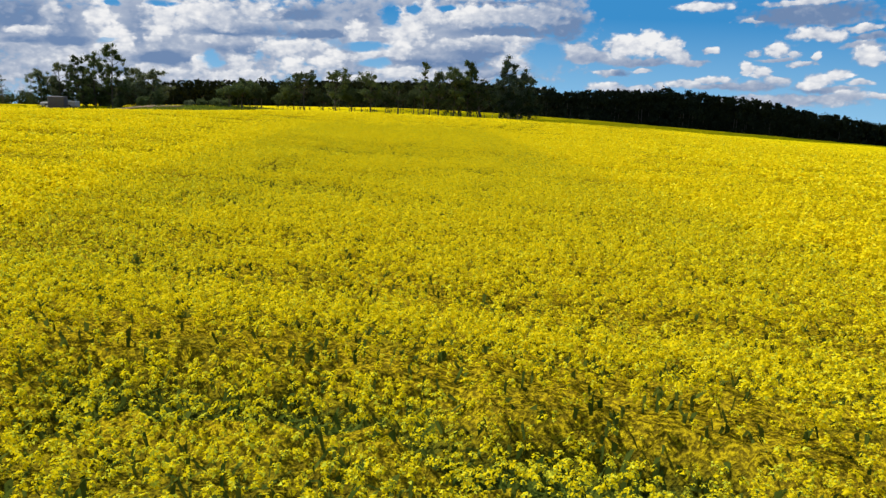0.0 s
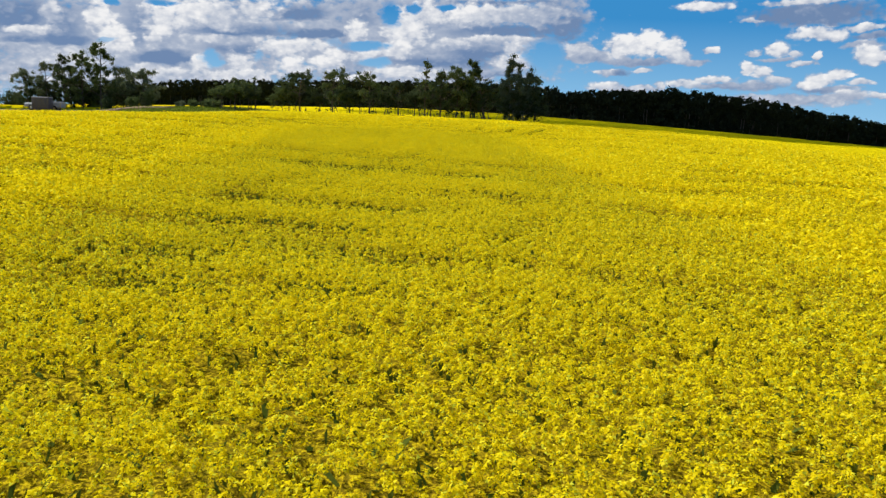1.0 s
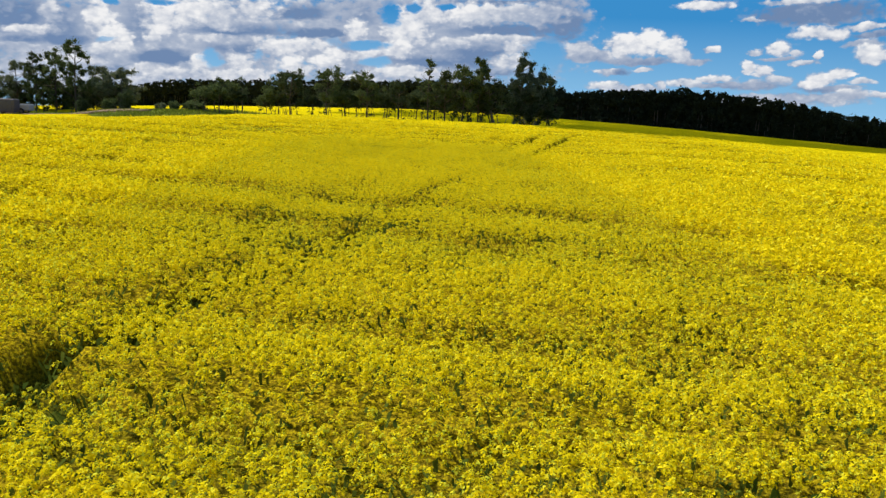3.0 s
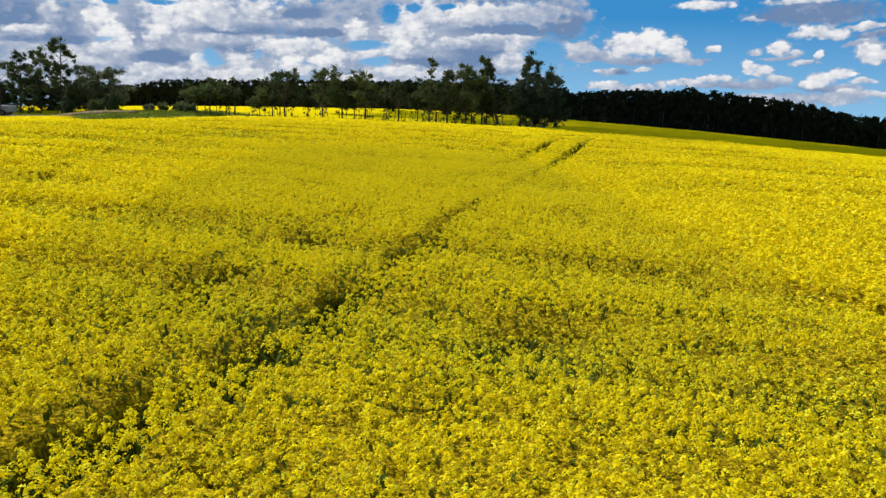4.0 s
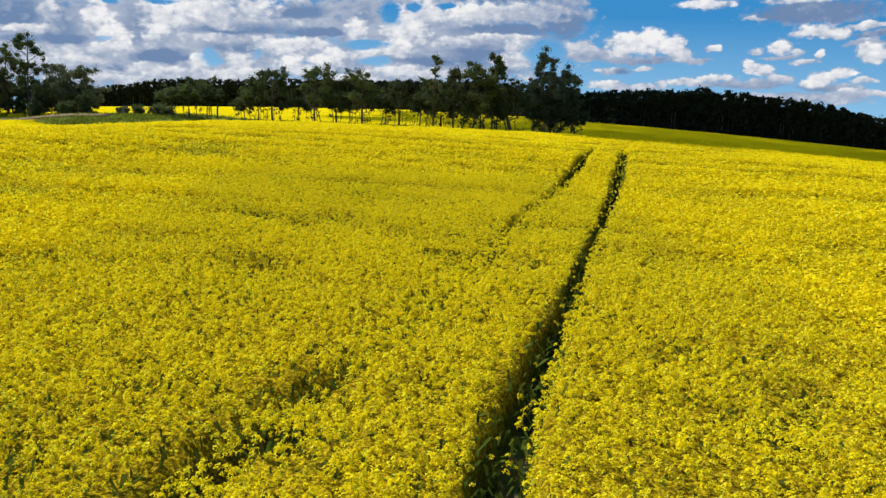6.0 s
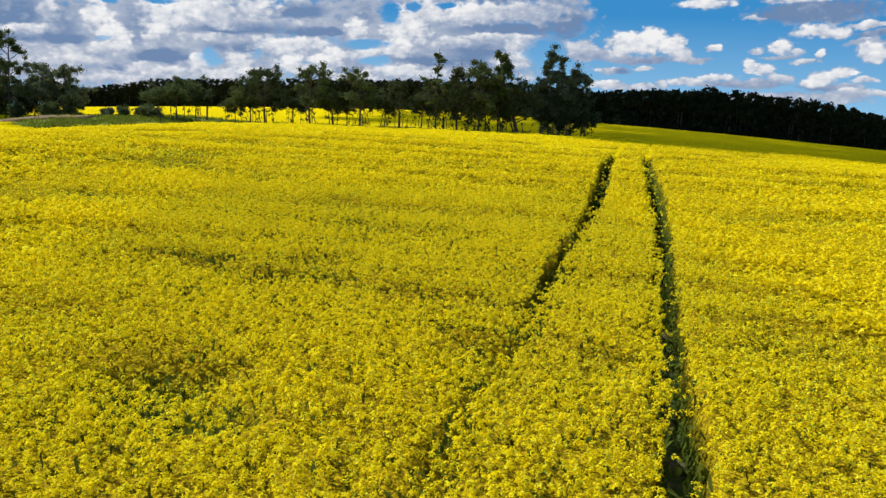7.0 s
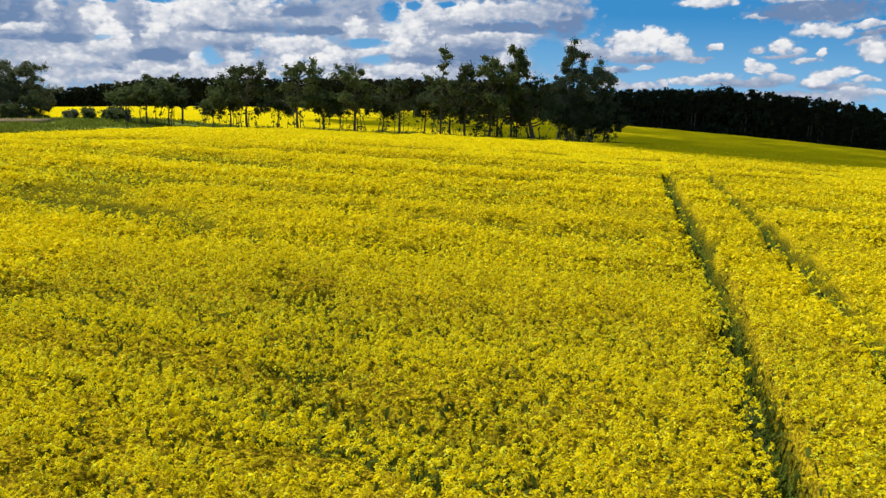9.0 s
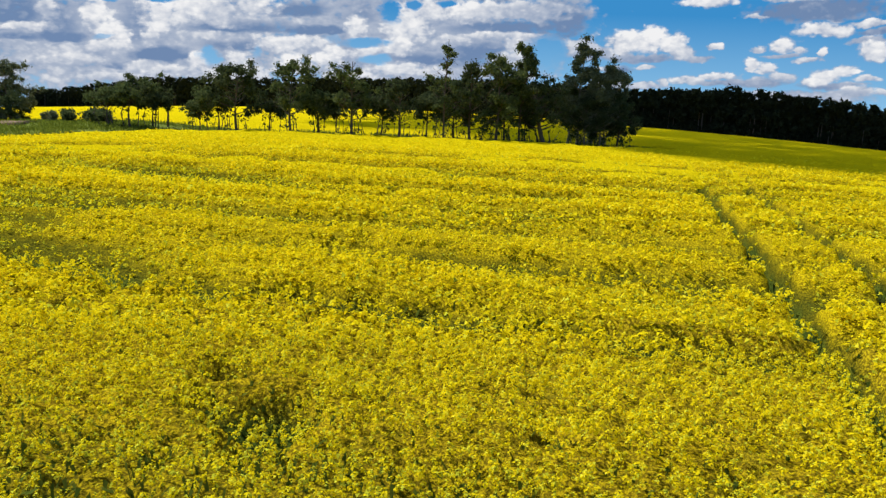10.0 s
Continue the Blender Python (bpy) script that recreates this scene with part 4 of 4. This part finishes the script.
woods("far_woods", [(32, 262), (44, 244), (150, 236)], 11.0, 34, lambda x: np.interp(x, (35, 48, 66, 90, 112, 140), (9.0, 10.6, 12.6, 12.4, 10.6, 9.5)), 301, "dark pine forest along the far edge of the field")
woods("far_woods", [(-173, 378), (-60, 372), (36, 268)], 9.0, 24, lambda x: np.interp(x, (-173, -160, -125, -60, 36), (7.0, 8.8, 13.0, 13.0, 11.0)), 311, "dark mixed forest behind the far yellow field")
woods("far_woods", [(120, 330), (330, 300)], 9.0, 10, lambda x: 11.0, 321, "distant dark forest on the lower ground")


# ---- small things on the verge ----
def grass():
    rs = np.random.RandomState(401)
    x, y = rs.uniform(-70, 16, 70000), rs.uniform(104, 124, 70000)
    keep = in_verge(x, y) & (rough_noise(x / 2, y / 2, 403, 2) > 0.36)
    x, y = x[keep], y[keep]
    k = len(x)
    h, turn = rs.uniform(0.12, 0.4, k) * np.where(x > -20, 1.7, 1.0), rs.uniform(0, 6.283, k)
    b = np.stack([x, y, verge_height(x, y) - 0.1], -1)
    side = np.stack([np.cos(turn), np.sin(turn), 0 * turn], -1) * 0.05
    tip = np.stack([rs.normal(0, 0.12, k), rs.normal(0, 0.12, k), h], -1)
    v = np.stack([b - side, b + side, b + tip + side * 0.3, b + tip - side * 0.3], 1).reshape(-1, 3)
    tagged(new("grass", mesh_of("grass", v, np.arange(len(v)).reshape(-1, 4), GRASS)), "tall rough grass under the trees", "grass", kind="stuff")


grass()


def pole():
    ob = thing("wooden_pole", (-26.6, 116.5, stand(-26.6, 116.5)), "bare grey wooden pole standing in the verge", "pole")
    v, f = tube([(0, 0, -0.2), (0.02, 0, 1.5), (0, 0, 3.0)], [0.10, 0.09, 0.08], 8)
    part("shaft", smooth(mesh_of("shaft", v, f, BARK)), ob)
    bm = bmesh.new()
    bmesh.ops.create_cone(bm, cap_ends=True, segments=8, radius1=0.09, radius2=0.02, depth=0.08, matrix=Matrix.Translation((0, 0, 3.03)))
    part("cap", bm_mesh("cap", bm, BARK), ob)


pole()


def rounded_box(name, size, place, material, bevel=0.06, segments=2):
    bm = bmesh.new()
    bmesh.ops.create_cube(bm, size=1.0, matrix=Matrix.Translation(place) @ Matrix.Diagonal((*size, 1)))
    bmesh.ops.bevel(bm, geom=bm.edges[:], offset=bevel, segments=segments, affect="EDGES", profile=0.5)
    return smooth(bm_mesh(name, bm, material))


def pickup():
    white, dark = plain("silver_car_paint", (0.36, 0.37, 0.38), 0.35, 0, 0.1), plain("dark_glass", (0.02, 0.024, 0.028), 0.08, 0, 0.2)
    rubber, metal = plain("tyre_rubber", (0.03, 0.03, 0.03), 0.85), plain("wheel_metal", (0.45, 0.45, 0.46), 0.35, 0.9)
    ob = thing("pickup_truck", (-55.1, 115.4, float(track_height(-55.1, 115.4)) - 0.02), "silver grey pickup truck parked on the track by the trees", "car")
    ob.rotation_euler[2], ob.scale = radians(4), (0.95, 0.95, 0.92)
    part("body", rounded_box("body", (5.1, 1.75, 0.55), (0, 0, 0.72), white, 0.12, 3), ob)
    bm = bmesh.new()
    low, high = [(-1.55, -0.82, 0.98), (0.75, -0.82, 0.98), (0.75, 0.82, 0.98), (-1.55, 0.82, 0.98)], [(-0.85, -0.68, 1.72), (0.6, -0.68, 1.72), (0.6, 0.68, 1.72), (-0.85, 0.68, 1.72)]
    q = [bm.verts.new(p) for p in low + high]
    for i in range(4):
        bm.faces.new((q[i], q[(i + 1) % 4], q[4 + (i + 1) % 4], q[4 + i]))
    bm.faces.new(q[4:])
    bm.faces.new(q[3::-1])
    bmesh.ops.bevel(bm, geom=bm.edges[:], offset=0.07, segments=2, affect="EDGES", profile=0.5)
    cabin = part("cabin", smooth(bm_mesh("cabin", bm, white)), ob)
    for side in (-1, 1):
        for a, b in ((-1.15, -0.25), (-0.15, 0.5)):
            bm = bmesh.new()
            w = [bm.verts.new((x, side * (0.835 - 0.19 * s), 1.03 + 0.6 * s)) for x, s in ((a, 0), (b, 0), (b, 1), (max(a, -0.75), 1))]
            bm.faces.new(w)
            bmesh.ops.solidify(bm, geom=bm.faces[:], thickness=0.03)
            part("side_window", bm_mesh("side_window", bm, dark), cabin)
    bm = bmesh.new()
    bm.faces.new([bm.verts.new(p) for p in ((-1.56, -0.68, 1.05), (-1.56, 0.68, 1.05), (-0.96, 0.58, 1.66), (-0.96, -0.58, 1.66))])
    bmesh.ops.solidify(bm, geom=bm.faces[:], thickness=0.03)
    part("windscreen", bm_mesh("windscreen", bm, dark), cabin)
    for y in (-0.84, 0.84):
        part("bed_side", rounded_box("bed_side", (1.75, 0.08, 0.45), (1.65, y, 1.08), white, 0.03), ob)
    part("tailgate", rounded_box("tailgate", (0.08, 1.6, 0.45), (2.5, 0, 1.08), white, 0.03), ob)
    part("bumper", rounded_box("bumper", (0.15, 1.7, 0.2), (-2.58, 0, 0.55), metal, 0.05), ob)
    for y in (-0.6, 0.6):
        part("headlight", rounded_box("headlight", (0.06, 0.32, 0.16), (-2.55, y, 0.85), plain("lamp_glass", (0.7, 0.7, 0.72), 0.1), 0.025), ob)
    for x in (-1.6, 1.55):
        for y in (-0.8, 0.8):
            bm = bmesh.new()
            bmesh.ops.create_cone(bm, cap_ends=True, segments=20, radius1=0.38, radius2=0.38, depth=0.24, matrix=pose(x, y, 0.38, 90))
            bmesh.ops.bevel(bm, geom=bm.edges[:], offset=0.04, segments=2, affect="EDGES", profile=0.5)
            tyre = part("tyre", bm_mesh("tyre", bm, rubber), ob)
            bm = bmesh.new()
            bmesh.ops.create_cone(bm, cap_ends=True, segments=16, radius1=0.23, radius2=0.2, depth=0.27, matrix=pose(x, y, 0.38, 90))
            part("rim", bm_mesh("rim", bm, metal), tyre)


def tank():
    grey, steel = plain("grey_plastic", (0.085, 0.078, 0.088), 0.6, 0, 0.2), plain("galvanised_steel", (0.35, 0.35, 0.36), 0.45, 0.8)
    ob = thing("storage_tank", (-54.4, 113.2, float(track_height(-54.4, 113.2)) - 0.02), "dull grey square storage tank standing on the track", "tank")
    ob.scale = (0.9, 0.9, 0.86)
    part("shell", rounded_box("shell", (2.5, 1.6, 1.9), (0, 0, 1.25), grey, 0.16, 3), ob)
    for x in (-0.85, 0.0, 0.85):
        part("rib", rounded_box("rib", (0.12, 1.68, 1.7), (x, 0, 1.25), grey, 0.04), ob)
    bm = bmesh.new()
    bmesh.ops.create_cone(bm, cap_ends=True, segments=18, radius1=0.26, radius2=0.22, depth=0.14, matrix=Matrix.Translation((0, 0, 2.22)))
    part("lid", bm_mesh("lid", bm, grey), ob)
    for x in (-0.7, 0.7):
        part("foot", rounded_box("foot", (0.14, 1.2, 0.5), (x, 0, 0.25), steel, 0.02), ob)


pickup()
tank()
